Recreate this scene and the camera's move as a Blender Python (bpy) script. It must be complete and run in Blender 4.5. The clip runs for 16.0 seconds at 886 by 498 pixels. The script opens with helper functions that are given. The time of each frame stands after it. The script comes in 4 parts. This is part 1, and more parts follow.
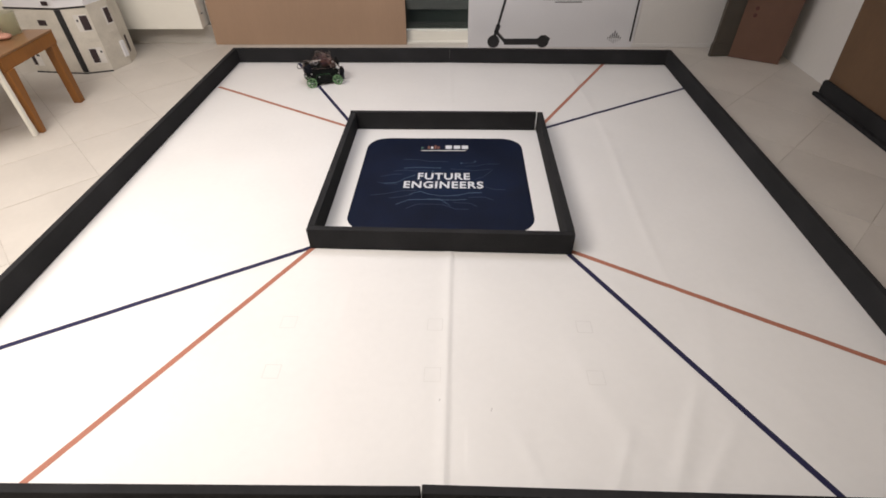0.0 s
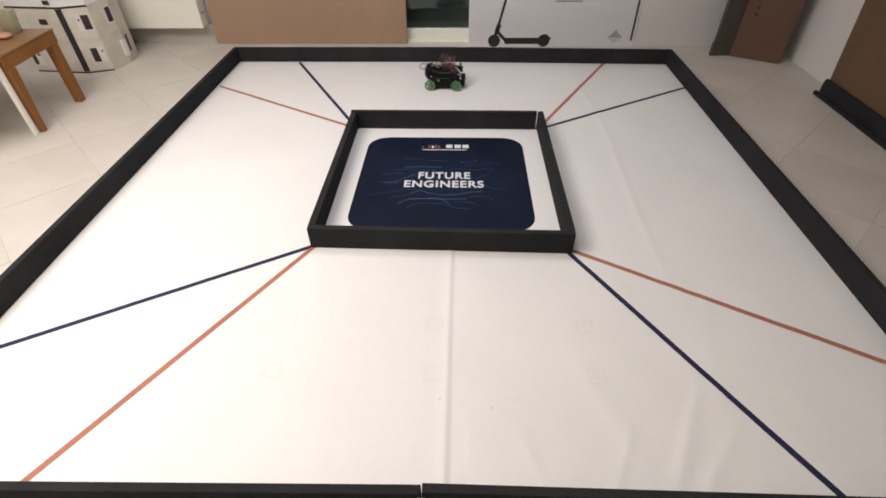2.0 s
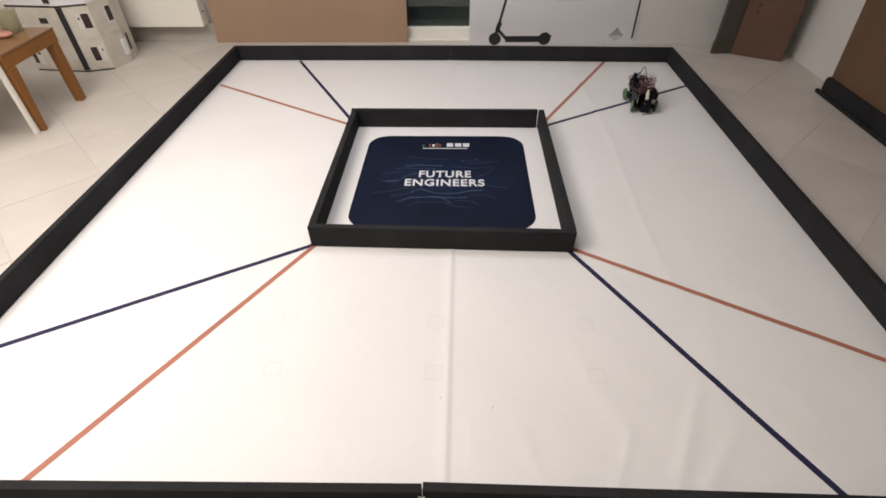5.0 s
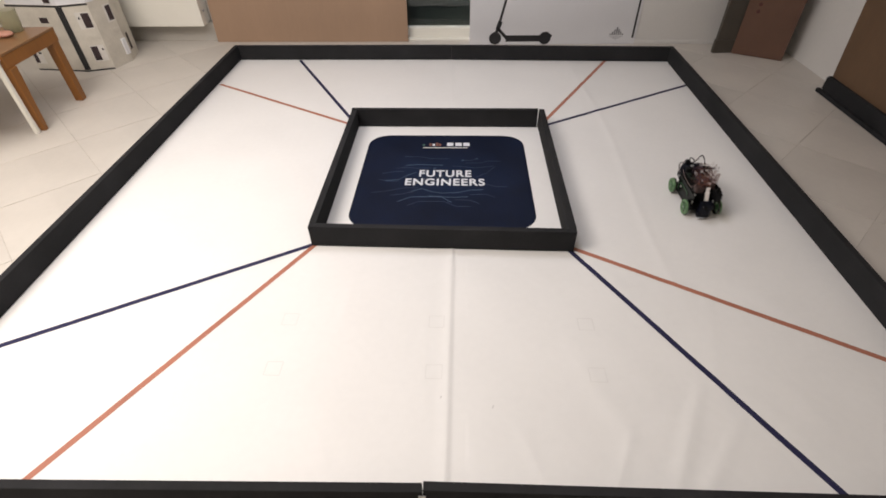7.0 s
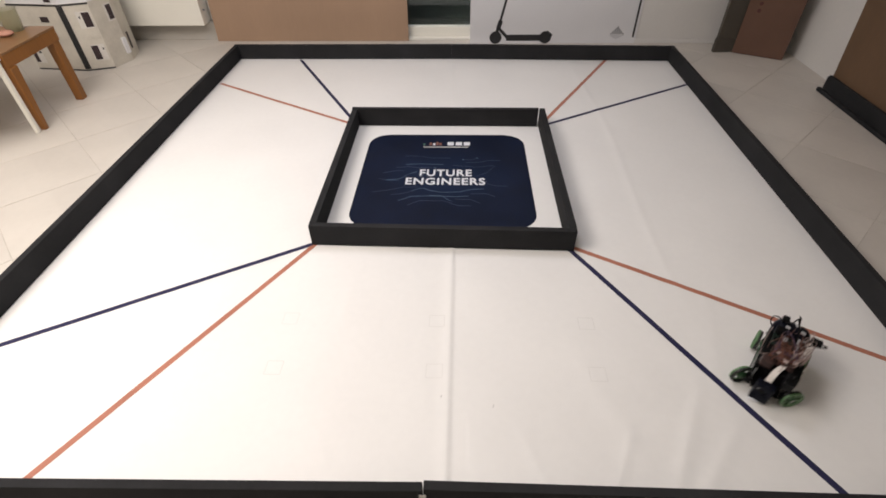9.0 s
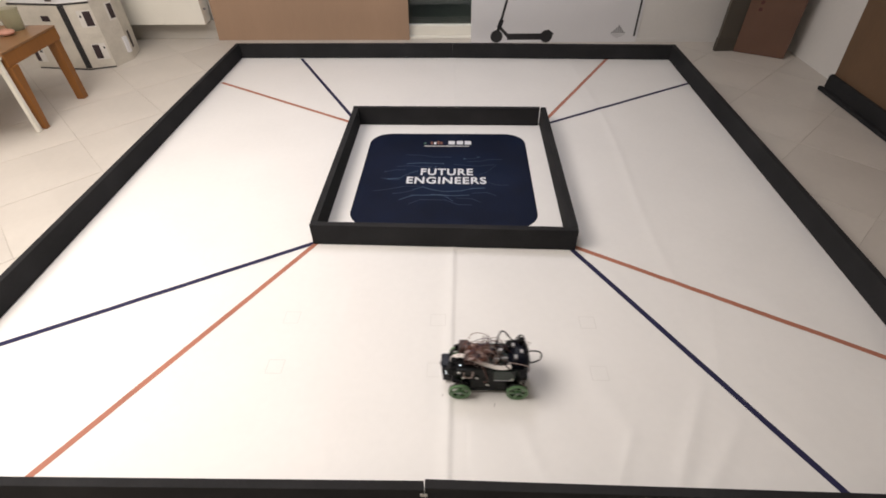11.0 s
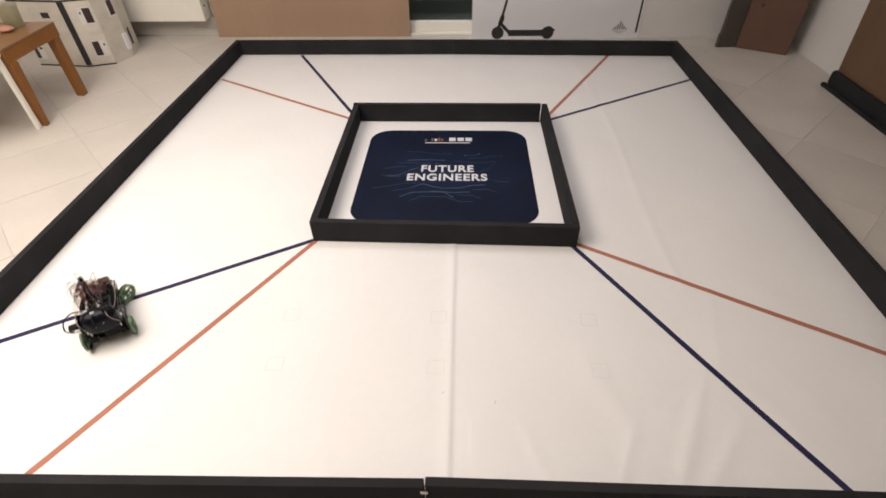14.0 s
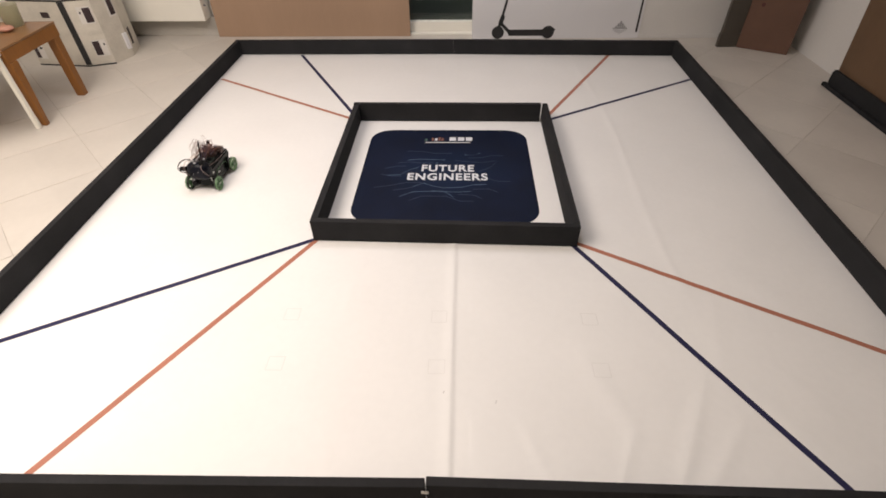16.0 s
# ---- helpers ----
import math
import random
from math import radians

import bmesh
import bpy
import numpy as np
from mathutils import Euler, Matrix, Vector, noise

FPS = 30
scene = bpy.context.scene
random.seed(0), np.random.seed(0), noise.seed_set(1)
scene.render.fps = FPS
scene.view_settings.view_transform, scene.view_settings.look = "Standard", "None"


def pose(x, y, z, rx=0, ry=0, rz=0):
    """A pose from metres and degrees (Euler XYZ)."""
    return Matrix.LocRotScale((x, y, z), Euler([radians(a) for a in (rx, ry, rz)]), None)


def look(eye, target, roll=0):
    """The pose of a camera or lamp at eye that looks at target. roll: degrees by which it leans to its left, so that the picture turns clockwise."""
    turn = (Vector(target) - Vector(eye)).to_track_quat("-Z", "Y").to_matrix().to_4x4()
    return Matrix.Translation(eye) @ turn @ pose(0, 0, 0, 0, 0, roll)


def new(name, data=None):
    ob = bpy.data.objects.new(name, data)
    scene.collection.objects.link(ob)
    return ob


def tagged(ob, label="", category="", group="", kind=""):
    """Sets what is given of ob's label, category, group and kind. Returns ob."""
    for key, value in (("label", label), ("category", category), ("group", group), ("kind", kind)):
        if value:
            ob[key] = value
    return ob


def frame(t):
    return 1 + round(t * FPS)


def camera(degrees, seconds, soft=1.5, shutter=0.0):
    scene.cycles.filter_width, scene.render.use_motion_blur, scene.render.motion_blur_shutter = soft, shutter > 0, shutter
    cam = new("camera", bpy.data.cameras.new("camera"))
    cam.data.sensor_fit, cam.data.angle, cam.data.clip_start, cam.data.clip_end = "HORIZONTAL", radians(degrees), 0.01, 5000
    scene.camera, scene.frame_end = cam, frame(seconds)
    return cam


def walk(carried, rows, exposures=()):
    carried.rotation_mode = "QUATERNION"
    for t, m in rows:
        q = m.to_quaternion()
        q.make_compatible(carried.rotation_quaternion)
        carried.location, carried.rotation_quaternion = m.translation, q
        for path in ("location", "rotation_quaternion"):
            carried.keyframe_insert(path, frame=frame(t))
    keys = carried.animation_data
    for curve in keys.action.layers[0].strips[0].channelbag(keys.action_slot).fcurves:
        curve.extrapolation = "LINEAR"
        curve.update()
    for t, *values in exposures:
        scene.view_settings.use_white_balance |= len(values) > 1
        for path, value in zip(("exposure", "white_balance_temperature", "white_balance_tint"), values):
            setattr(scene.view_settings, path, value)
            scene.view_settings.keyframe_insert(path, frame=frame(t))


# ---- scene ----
cam = camera(83.84, 16.0, soft=1.7, shutter=0.55)
walk(cam, [
    (0.0, pose(0.0727, -1.9939, 1.2888, 49.128, 0.553, 1.765)),
    (0.5, pose(0.0727, -1.9940, 1.2882, 49.119, 0.563, 1.773)),
    (1.0, pose(0.0728, -1.9942, 1.2876, 49.098, 0.573, 1.797)),
    (1.5, pose(0.0733, -1.9948, 1.2881, 49.074, 0.578, 1.828)),
    (2.0, pose(0.0735, -1.9954, 1.2883, 49.065, 0.581, 1.843)),
    (2.5, pose(0.0736, -1.9955, 1.2878, 49.053, 0.590, 1.848)),
    (3.0, pose(0.0736, -1.9952, 1.2875, 49.019, 0.602, 1.854)),
    (3.5, pose(0.0736, -1.9946, 1.2877, 48.978, 0.615, 1.862)),
    (4.0, pose(0.0741, -1.9937, 1.2878, 48.950, 0.636, 1.872)),
    (6.5, pose(0.0734, -1.9936, 1.2856, 48.869, 0.703, 1.900)),
    (7.0, pose(0.0741, -1.9937, 1.2864, 48.859, 0.711, 1.913)),
    (7.5, pose(0.0746, -1.9940, 1.2876, 48.834, 0.715, 1.931)),
    (8.0, pose(0.0746, -1.9940, 1.2881, 48.803, 0.716, 1.945)),
    (8.5, pose(0.0743, -1.9937, 1.2875, 48.785, 0.720, 1.951)),
    (9.0, pose(0.0738, -1.9939, 1.2864, 48.786, 0.717, 1.953)),
    (11.5, pose(0.0717, -1.9941, 1.2855, 48.669, 0.778, 2.027)),
    (12.0, pose(0.0720, -1.9939, 1.2855, 48.652, 0.796, 2.035)),
    (12.5, pose(0.0720, -1.9933, 1.2851, 48.637, 0.807, 2.043)),
    (13.0, pose(0.0759, -1.9909, 1.2804, 48.451, 0.819, 2.109)),
    (13.5, pose(0.0751, -1.9904, 1.2794, 48.439, 0.833, 2.105)),
    (14.0, pose(0.0733, -1.9900, 1.2773, 48.444, 0.847, 2.098)),
    (14.5, pose(0.0723, -1.9899, 1.2759, 48.449, 0.855, 2.099)),
    (15.0, pose(0.0727, -1.9904, 1.2768, 48.427, 0.856, 2.113)),
    (15.5, pose(0.0725, -1.9906, 1.2763, 48.430, 0.856, 2.111)),
    (16.0, pose(0.0714, -1.9898, 1.2739, 48.464, 0.856, 2.092)),
], exposures=[(0, 0.0, 6500, 10), (9, 0.0, 6500, 10), (12.5, 0.0, 6700, 11), (16, 0.0, 6850, 12)])

# ---- light ----
world = bpy.data.worlds.new("night_interior")
scene.world = world
world.use_nodes = True
world.node_tree.nodes["Background"].inputs["Color"].default_value = (0.03, 0.035, 0.05, 1)
world.node_tree.nodes["Background"].inputs["Strength"].default_value = 0.15


def area_lamp(name, eye, target, size, watts, colour):
    data = bpy.data.lights.new(name, "AREA")
    data.shape, data.size, data.energy, data.color = "DISK", size, watts, colour
    ob = new(name, data)
    ob.matrix_world = look(eye, target)
    return ob


# Main lamp assumed out of view; its wide disc is there to soften shadows.
area_lamp("assumed_lamp_light", (-1.85, -1.25, 2.42), (-1.85, -1.25, 0), 2.1, 98.5, (1.0, 0.915, 0.85))
# Fill lamp added with no known source; lifts the middle and back of the mat.
area_lamp("fill_light", (-0.2, 0.35, 2.45), (-0.2, 0.35, 0), 0.8, 18, (0.93, 0.92, 1.0))


# ---- materials ----
def material(name, colour, rough=0.6, metal=0.0, vary=0.12, scale=6.0, fine=90.0, bump=0.15, spec=0.5, grain=(1, 1, 1), per_object=0.0):
    """A procedural surface: base colour with broad stains and fine grain, both also in the gloss and the relief."""
    m = bpy.data.materials.new(name)
    m.use_nodes = True
    n, l = m.node_tree.nodes, m.node_tree.links
    b = n["Principled BSDF"]
    b.inputs["Metallic"].default_value = metal
    b.inputs["Specular IOR Level"].default_value = spec
    co = n.new("ShaderNodeTexCoord")
    mp = n.new("ShaderNodeMapping")
    mp.inputs["Scale"].default_value = grain
    l.new(co.outputs["Object"], mp.inputs["Vector"])
    broad, thin = n.new("ShaderNodeTexNoise"), n.new("ShaderNodeTexNoise")
    broad.inputs["Scale"].default_value, broad.inputs["Detail"].default_value = scale, 4
    thin.inputs["Scale"].default_value, thin.inputs["Detail"].default_value = fine, 3
    for t in (broad, thin):
        l.new(mp.outputs["Vector"], t.inputs["Vector"])
    mix = n.new("ShaderNodeMath")
    mix.operation = "MULTIPLY_ADD"
    mix.inputs[1].default_value = 0.35
    l.new(thin.outputs["Fac"], mix.inputs[0])
    l.new(broad.outputs["Fac"], mix.inputs[2])
    ramp = n.new("ShaderNodeMapRange")
    ramp.inputs["From Min"].default_value, ramp.inputs["From Max"].default_value = 0.4, 0.95
    ramp.inputs["To Min"].default_value, ramp.inputs["To Max"].default_value = 1 - vary, 1 + vary
    l.new(mix.outputs[0], ramp.inputs["Value"])
    last = ramp.outputs["Result"]
    if per_object:
        info, pr, mul = n.new("ShaderNodeObjectInfo"), n.new("ShaderNodeMapRange"), n.new("ShaderNodeMath")
        pr.inputs["To Min"].default_value, pr.inputs["To Max"].default_value = 1 - per_object, 1 + per_object
        mul.operation = "MULTIPLY"
        l.new(info.outputs["Random"], pr.inputs["Value"])
        l.new(pr.outputs["Result"], mul.inputs[0])
        l.new(last, mul.inputs[1])
        last = mul.outputs[0]
    vec = n.new("ShaderNodeVectorMath")
    vec.operation = "SCALE"
    vec.inputs[0].default_value = colour
    l.new(last, vec.inputs["Scale"])
    l.new(vec.outputs["Vector"], b.inputs["Base Color"])
    rr = n.new("ShaderNodeMapRange")
    rr.inputs["To Min"].default_value, rr.inputs["To Max"].default_value = max(0.03, rough - 0.1), min(1, rough + 0.1)
    l.new(mix.outputs[0], rr.inputs["Value"])
    l.new(rr.outputs["Result"], b.inputs["Roughness"])
    if bump:
        bp = n.new("ShaderNodeBump")
        bp.inputs["Strength"].default_value, bp.inputs["Distance"].default_value = bump, 0.002
        l.new(mix.outputs[0], bp.inputs["Height"])
        l.new(bp.outputs["Normal"], b.inputs["Normal"])
    return m


def glass(name, colour, rough=0.02):
    m = bpy.data.materials.new(name)
    m.use_nodes = True
    b = m.node_tree.nodes["Principled BSDF"]
    b.inputs["Base Color"].default_value = (*colour, 1)
    b.inputs["Transmission Weight"].default_value = 1.0
    b.inputs["Roughness"].default_value = rough
    b.inputs["IOR"].default_value = 1.45
    return m


def glowing(name, colour, strength):
    m = bpy.data.materials.new(name)
    m.use_nodes = True
    b = m.node_tree.nodes["Principled BSDF"]
    b.inputs["Emission Color"].default_value = (*colour, 1)
    b.inputs["Emission Strength"].default_value = strength
    b.inputs["Base Color"].default_value = (*colour, 1)
    return m


VINYL = material("mat_vinyl", (0.80, 0.79, 0.775), 0.55, vary=0.03, scale=2.5, fine=40, bump=0.05, spec=0.3)
ORANGE = material("orange_print", (0.41, 0.165, 0.11), 0.5, vary=0.08, spec=0.3)
BLUE = material("blue_print", (0.026, 0.026, 0.068), 0.6, vary=0.1, spec=0.15)
GREY_LINE = material("grey_print", (0.72, 0.71, 0.692), 0.6, vary=0.05, spec=0.3)
NAVY = material("navy_print", (0.0055, 0.0095, 0.026), 0.55, vary=0.35, scale=5, spec=0.15)


def blue_centre(m, inner):
    """The print turns bluer towards the middle of the panel."""
    n, l = m.node_tree.nodes, m.node_tree.links
    b = n["Principled BSDF"]
    old = b.inputs["Base Color"].links[0].from_socket
    co, mp, ln = n.new("ShaderNodeTexCoord"), n.new("ShaderNodeMapping"), n.new("ShaderNodeVectorMath")
    mp.inputs["Scale"].default_value = (2.9, 4.2, 0)
    ln.operation = "LENGTH"
    rng = n.new("ShaderNodeMapRange")
    rng.interpolation_type = "SMOOTHSTEP"
    rng.inputs["From Min"].default_value, rng.inputs["From Max"].default_value = 0.25, 1.1
    rng.inputs["To Min"].default_value, rng.inputs["To Max"].default_value = 1.0, 0.0
    add = n.new("ShaderNodeVectorMath")
    add.operation = "MULTIPLY_ADD"
    add.inputs[1].default_value = inner
    l.new(co.outputs["Object"], mp.inputs["Vector"])
    l.new(mp.outputs["Vector"], ln.inputs[0])
    l.new(ln.outputs["Value"], rng.inputs["Value"])
    l.new(rng.outputs["Result"], add.inputs[0])
    l.new(old, add.inputs[2])
    l.new(add.outputs["Vector"], b.inputs["Base Color"])


blue_centre(NAVY, (0.0015, 0.005, 0.014))
TRACE_PALE = material("light_blue_print", (0.055, 0.095, 0.16), 0.5, vary=0.5, scale=9)
TRACE = material("pale_blue_print", (0.016, 0.032, 0.07), 0.5, vary=0.5, scale=9)
WHITE_INK = material("white_print", (0.70, 0.72, 0.76), 0.5, vary=0.03)
RED_INK = material("red_print", (0.20, 0.085, 0.065), 0.5)
GREEN_INK = material("green_print", (0.06, 0.13, 0.11), 0.5)
SCUFF = material("grey_scuff", (0.60, 0.59, 0.58), 0.7)
BLACK_BOARD = material("black_painted_board", (0.0250, 0.0252, 0.0268), 0.85, vary=0.25, scale=5, fine=140, bump=0.25, spec=0.1)
TILE = material("cream_floor_tile", (0.592, 0.555, 0.505), 0.38, vary=0.07, scale=3, fine=30, bump=0.03, per_object=0.035)
GROUT = material("grout", (0.525, 0.49, 0.44), 0.9, vary=0.15, scale=12)
PLASTER = material("white_plaster", (0.70, 0.685, 0.66), 0.85, vary=0.04, scale=2, fine=60, bump=0.12, spec=0.2)
PLASTER_BEIGE = material("beige_plaster", (0.52, 0.495, 0.455), 0.85, vary=0.05, scale=2, fine=60, bump=0.12, spec=0.2)
CEILING = material("ceiling_paint", (0.78, 0.77, 0.75), 0.9, vary=0.03, scale=2, bump=0.05, spec=0.2)
WHITE_PAINT = material("white_lacquer", (0.85, 0.83, 0.75), 0.35, vary=0.03, scale=3, bump=0.02)
CARD = material("brown_cardboard", (0.375, 0.255, 0.175), 0.8, vary=0.08, scale=3, fine=120, bump=0.1, spec=0.2, grain=(1, 1, 0.15))
CARD_DARK = material("red_brown_cardboard", (0.15, 0.086, 0.062), 0.75, vary=0.12, scale=4, fine=120, bump=0.1, spec=0.2)
BOARD_BROWN = material("brown_fibreboard", (0.135, 0.078, 0.042), 0.6, vary=0.2, scale=3, fine=60, bump=0.08, grain=(1, 1, 0.4))
CARTON_WHITE = material("white_carton", (0.72, 0.72, 0.74), 0.5, vary=0.03, scale=3, bump=0.04)
CARTON_CREAM = material("cream_carton", (0.58, 0.545, 0.475), 0.6, vary=0.14, scale=9, bump=0.05)
INK = material("black_ink", (0.02, 0.02, 0.022), 0.5, vary=0.2)
INK_BROWN = material("dark_brown_ink", (0.032, 0.019, 0.022), 0.5, vary=0.4, scale=20)
GREY_INK = material("grey_ink", (0.22, 0.22, 0.23), 0.6, vary=0.2, scale=30)
PALE_INK = material("pale_grey_ink", (0.50, 0.50, 0.52), 0.6, vary=0.1, scale=30)
OLIVE_FRAME = material("dark_olive_frame", (0.075, 0.065, 0.052), 0.6, vary=0.12)
PINE = material("orange_pine", (0.245, 0.096, 0.019), 0.45, vary=0.2, scale=5, fine=60, bump=0.1, grain=(1, 1, 0.12))
# Paler copy of the pine: the table top's reflection is put into its colour.
PINE_SHEEN = material("pine_with_sheen", (0.23, 0.120, 0.052), 0.3, vary=0.15, scale=5, fine=60, bump=0.08, grain=(0.2, 1, 1))
PANE = glass("door_glass", (0.9, 0.95, 0.92))
NIGHT = material("night_balcony", (0.055, 0.065, 0.055), 0.9)
GREEN = material("green_printed_plastic", (0.11, 0.215, 0.10), 0.4, vary=0.15, scale=30, fine=300, bump=0.2)
CARTON_PALE = material("pale_printed_paper", (0.655, 0.63, 0.59), 0.6, vary=0.08, scale=20)
RED_MARK = material("dark_red_ink", (0.075, 0.022, 0.016), 0.6, vary=0.3, scale=60)
ORANGE_WIRE = material("orange_brown_wire", (0.16, 0.062, 0.040), 0.45, vary=0.25)
PALE_PLASTIC = material("pale_grey_plastic", (0.42, 0.42, 0.43), 0.4, vary=0.2, scale=60)
GREEN_GLOSS = material("dark_green_gloss", (0.010, 0.030, 0.020), 0.15, vary=0.4, scale=80, bump=0.0)
PALE_PLUG = material("pale_pink_plastic", (0.50, 0.40, 0.38), 0.45, vary=0.2, scale=60)
RUBBER = material("black_rubber", (0.008, 0.010, 0.008), 0.5, vary=0.3, scale=60)
HAZY = glass("hazy_plastic", (0.86, 0.85, 0.70), 0.5)
DARK_GREEN = material("dark_green_plastic", (0.03, 0.10, 0.035), 0.4, vary=0.2, scale=30, fine=300)
BLACK_PLASTIC = material("black_plastic", (0.006, 0.006, 0.0065), 0.42, vary=0.3, scale=40, fine=300, bump=0.15, spec=0.12)
BLUE_BLACK = material("blue_black_plastic", (0.004, 0.005, 0.010), 0.26, vary=0.3, scale=40, fine=300, spec=0.14)
PCB = material("dark_circuit_board", (0.007, 0.016, 0.011), 0.35, vary=0.5, scale=120, fine=500)
RED_PCB = material("red_brown_circuit_board", (0.038, 0.019, 0.016), 0.45, vary=0.5, scale=90, fine=400)
STEEL = material("bright_steel", (0.6, 0.6, 0.58), 0.25, metal=1.0, vary=0.1, scale=60)
RIBBON = material("white_ribbon_cable", (0.66, 0.62, 0.58), 0.45, vary=0.08, scale=40)
COPPER_WIRE = material("brown_wire", (0.11, 0.048, 0.034), 0.4, vary=0.2)
WHITE_WIRE = material("pale_wire", (0.34, 0.26, 0.235), 0.4, vary=0.15)
PURPLE_WIRE = material("violet_wire", (0.075, 0.046, 0.075), 0.4, vary=0.2)
SMOKED = material("smoked_acrylic", (0.005, 0.0065, 0.006), 0.2, vary=0.2, scale=30, bump=0.0, spec=0.12)
STRIP = glowing("weak_white_glow", (0.95, 0.97, 1.0), 0.2)
WHITE_GLOW = glowing("white_glow", (0.85, 0.93, 1.0), 2.0)
PINK = material("pink_plastic", (0.44, 0.22, 0.16), 0.5)


# ---- mesh helpers ----
def part(name, bm, mat, parent=None, label=""):
    me = bpy.data.meshes.new(name)
    bm.to_mesh(me)
    bm.free()
    me.materials.append(mat)
    ob = new(name, me)
    if parent:
        ob.parent = parent
    return tagged(ob, label)


def box(bm, x0, x1, y0, y1, z0, z1, bevel=0.0, turn=None):
    """Adds a bevelled box to bm; turn: a matrix laid on it."""
    m = Matrix.Translation(((x0 + x1) / 2, (y0 + y1) / 2, (z0 + z1) / 2)) @ Matrix.Diagonal((x1 - x0, y1 - y0, z1 - z0, 1))
    vs = bmesh.ops.create_cube(bm, size=1, matrix=m)["verts"]
    if bevel:
        es = list({e for v in vs for e in v.link_edges})
        r = bmesh.ops.bevel(bm, geom=es, offset=bevel, segments=2, profile=0.5, affect="EDGES", clamp_overlap=True)
        vs = list({v for f in r["faces"] for v in f.verts} | {v for v in vs if v.is_valid})
    if turn is not None:
        bmesh.ops.transform(bm, matrix=turn, verts=vs)
    return bm


def boxed(*a, **k):
    return box(bmesh.new(), *a, **k)


def rod(bm, a, b, r0, r1=None, n=12):
    a, b = Vector(a), Vector(b)
    m = Matrix.Translation((a + b) / 2) @ (b - a).to_track_quat("Z", "Y").to_matrix().to_4x4()
    bmesh.ops.create_cone(bm, cap_ends=True, segments=n, radius1=r0, radius2=r0 if r1 is None else r1, depth=(b - a).length, matrix=m)
    return bm


def smooth_points(pts, n=8):
    """Catmull-Rom through the points."""
    pts = [Vector(p) for p in pts]
    ext = [2 * pts[0] - pts[1], *pts, 2 * pts[-1] - pts[-2]]
    out = []
    for i in range(1, len(ext) - 2):
        a, b, c, d = ext[i - 1:i + 3]
        for k in range(n):
            t = k / n
            out.append(0.5 * (2 * b + (c - a) * t + (2 * a - 5 * b + 4 * c - d) * t * t + (3 * b - a - 3 * c + d) * t ** 3))
    return [*out, pts[-1]]


def wire(bm, pts, r, n=6, seg=6):
    """A round wire along a smooth curve."""
    path = smooth_points(pts, seg)
    rings = []
    for i, p in enumerate(path):
        d = (path[min(i + 1, len(path) - 1)] - path[max(i - 1, 0)]).normalized()
        s = d.orthogonal().normalized() if not rings else (side - d * side.dot(d)).normalized()
        side, up = s, d.cross(s)
        rings.append([bm.verts.new(p + r * (math.cos(k * math.tau / n) * s + math.sin(k * math.tau / n) * up)) for k in range(n)])
    for a, b in zip(rings, rings[1:]):
        for k in range(n):
            bm.faces.new((a[k], a[(k + 1) % n], b[(k + 1) % n], b[k]))
    bm.faces.new(rings[0][::-1])
    bm.faces.new(rings[-1])
    return bm


def band(bm, pts, width, thick, seg=6):
    """A flat cable along a smooth curve, its width lying along y."""
    path = smooth_points(pts, seg)
    rings = []
    for i, p in enumerate(path):
        d = (path[min(i + 1, len(path) - 1)] - path[max(i - 1, 0)]).normalized()
        w = Vector((0, 1, 0.25)).normalized()
        u = d.cross(w).normalized()
        rings.append([bm.verts.new(p + w * a * width / 2 + u * b * thick / 2) for a, b in ((-1, -1), (1, -1), (1, 1), (-1, 1))])
    for a, b in zip(rings, rings[1:]):
        for k in range(4):
            bm.faces.new((a[k], a[(k + 1) % 4], b[(k + 1) % 4], b[k]))
    bm.faces.new(rings[0][::-1])
    bm.faces.new(rings[-1])
    return bm


def plate(outline, depth, to=Matrix()):
    """A flat shape with thickness: outline in x and y, raised by depth, laid by to."""
    bm = bmesh.new()
    f = bm.faces.new([bm.verts.new((x, y, 0)) for x, y in outline])
    up = bmesh.ops.extrude_face_region(bm, geom=[f])["geom"]
    bmesh.ops.translate(bm, vec=(0, 0, depth), verts=[v for v in up if isinstance(v, bmesh.types.BMVert)])
    bmesh.ops.recalc_face_normals(bm, faces=bm.faces)
    bmesh.ops.transform(bm, matrix=to, verts=bm.verts)
    return bm


def join(bm, other):
    """Moves the mesh of other into bm."""
    me = bpy.data.meshes.new("joined")
    other.to_mesh(me)
    other.free()
    bm.from_mesh(me)
    bpy.data.meshes.remove(me)
    return bm


def disc_outline(cx, cy, r, n=20, start=0.0, sweep=math.tau):
    return [(cx + r * math.cos(start + sweep * i / n), cy + r * math.sin(start + sweep * i / n)) for i in range(n)]


def empty(name, m, label, category, group="", kind=""):
    ob = new(name)
    ob.matrix_world = m
    ob.empty_display_size = 0.1
    return tagged(ob, label, category, group, kind)


# ---- the room ----
WEST, EAST, SOUTH, NORTH, HIGH = -3.5, 2.38, -4.6, 1.83, 2.6
BACK = 1.95          # the recess with the balcony door
REC0, REC1 = -1.83, 1.346


def clip(poly, axis, limit, keep_less):
    out = []
    for i, p in enumerate(poly):
        q = poly[(i + 1) % len(poly)]
        a, b = (p[axis] - limit), (q[axis] - limit)
        if keep_less:
            a, b = -a, -b
        if a >= 0:
            out.append(p)
        if (a >= 0) != (b >= 0):
            k = a / (a - b)
            out.append((p[0] + k * (q[0] - p[0]), p[1] + k * (q[1] - p[1])))
    return out


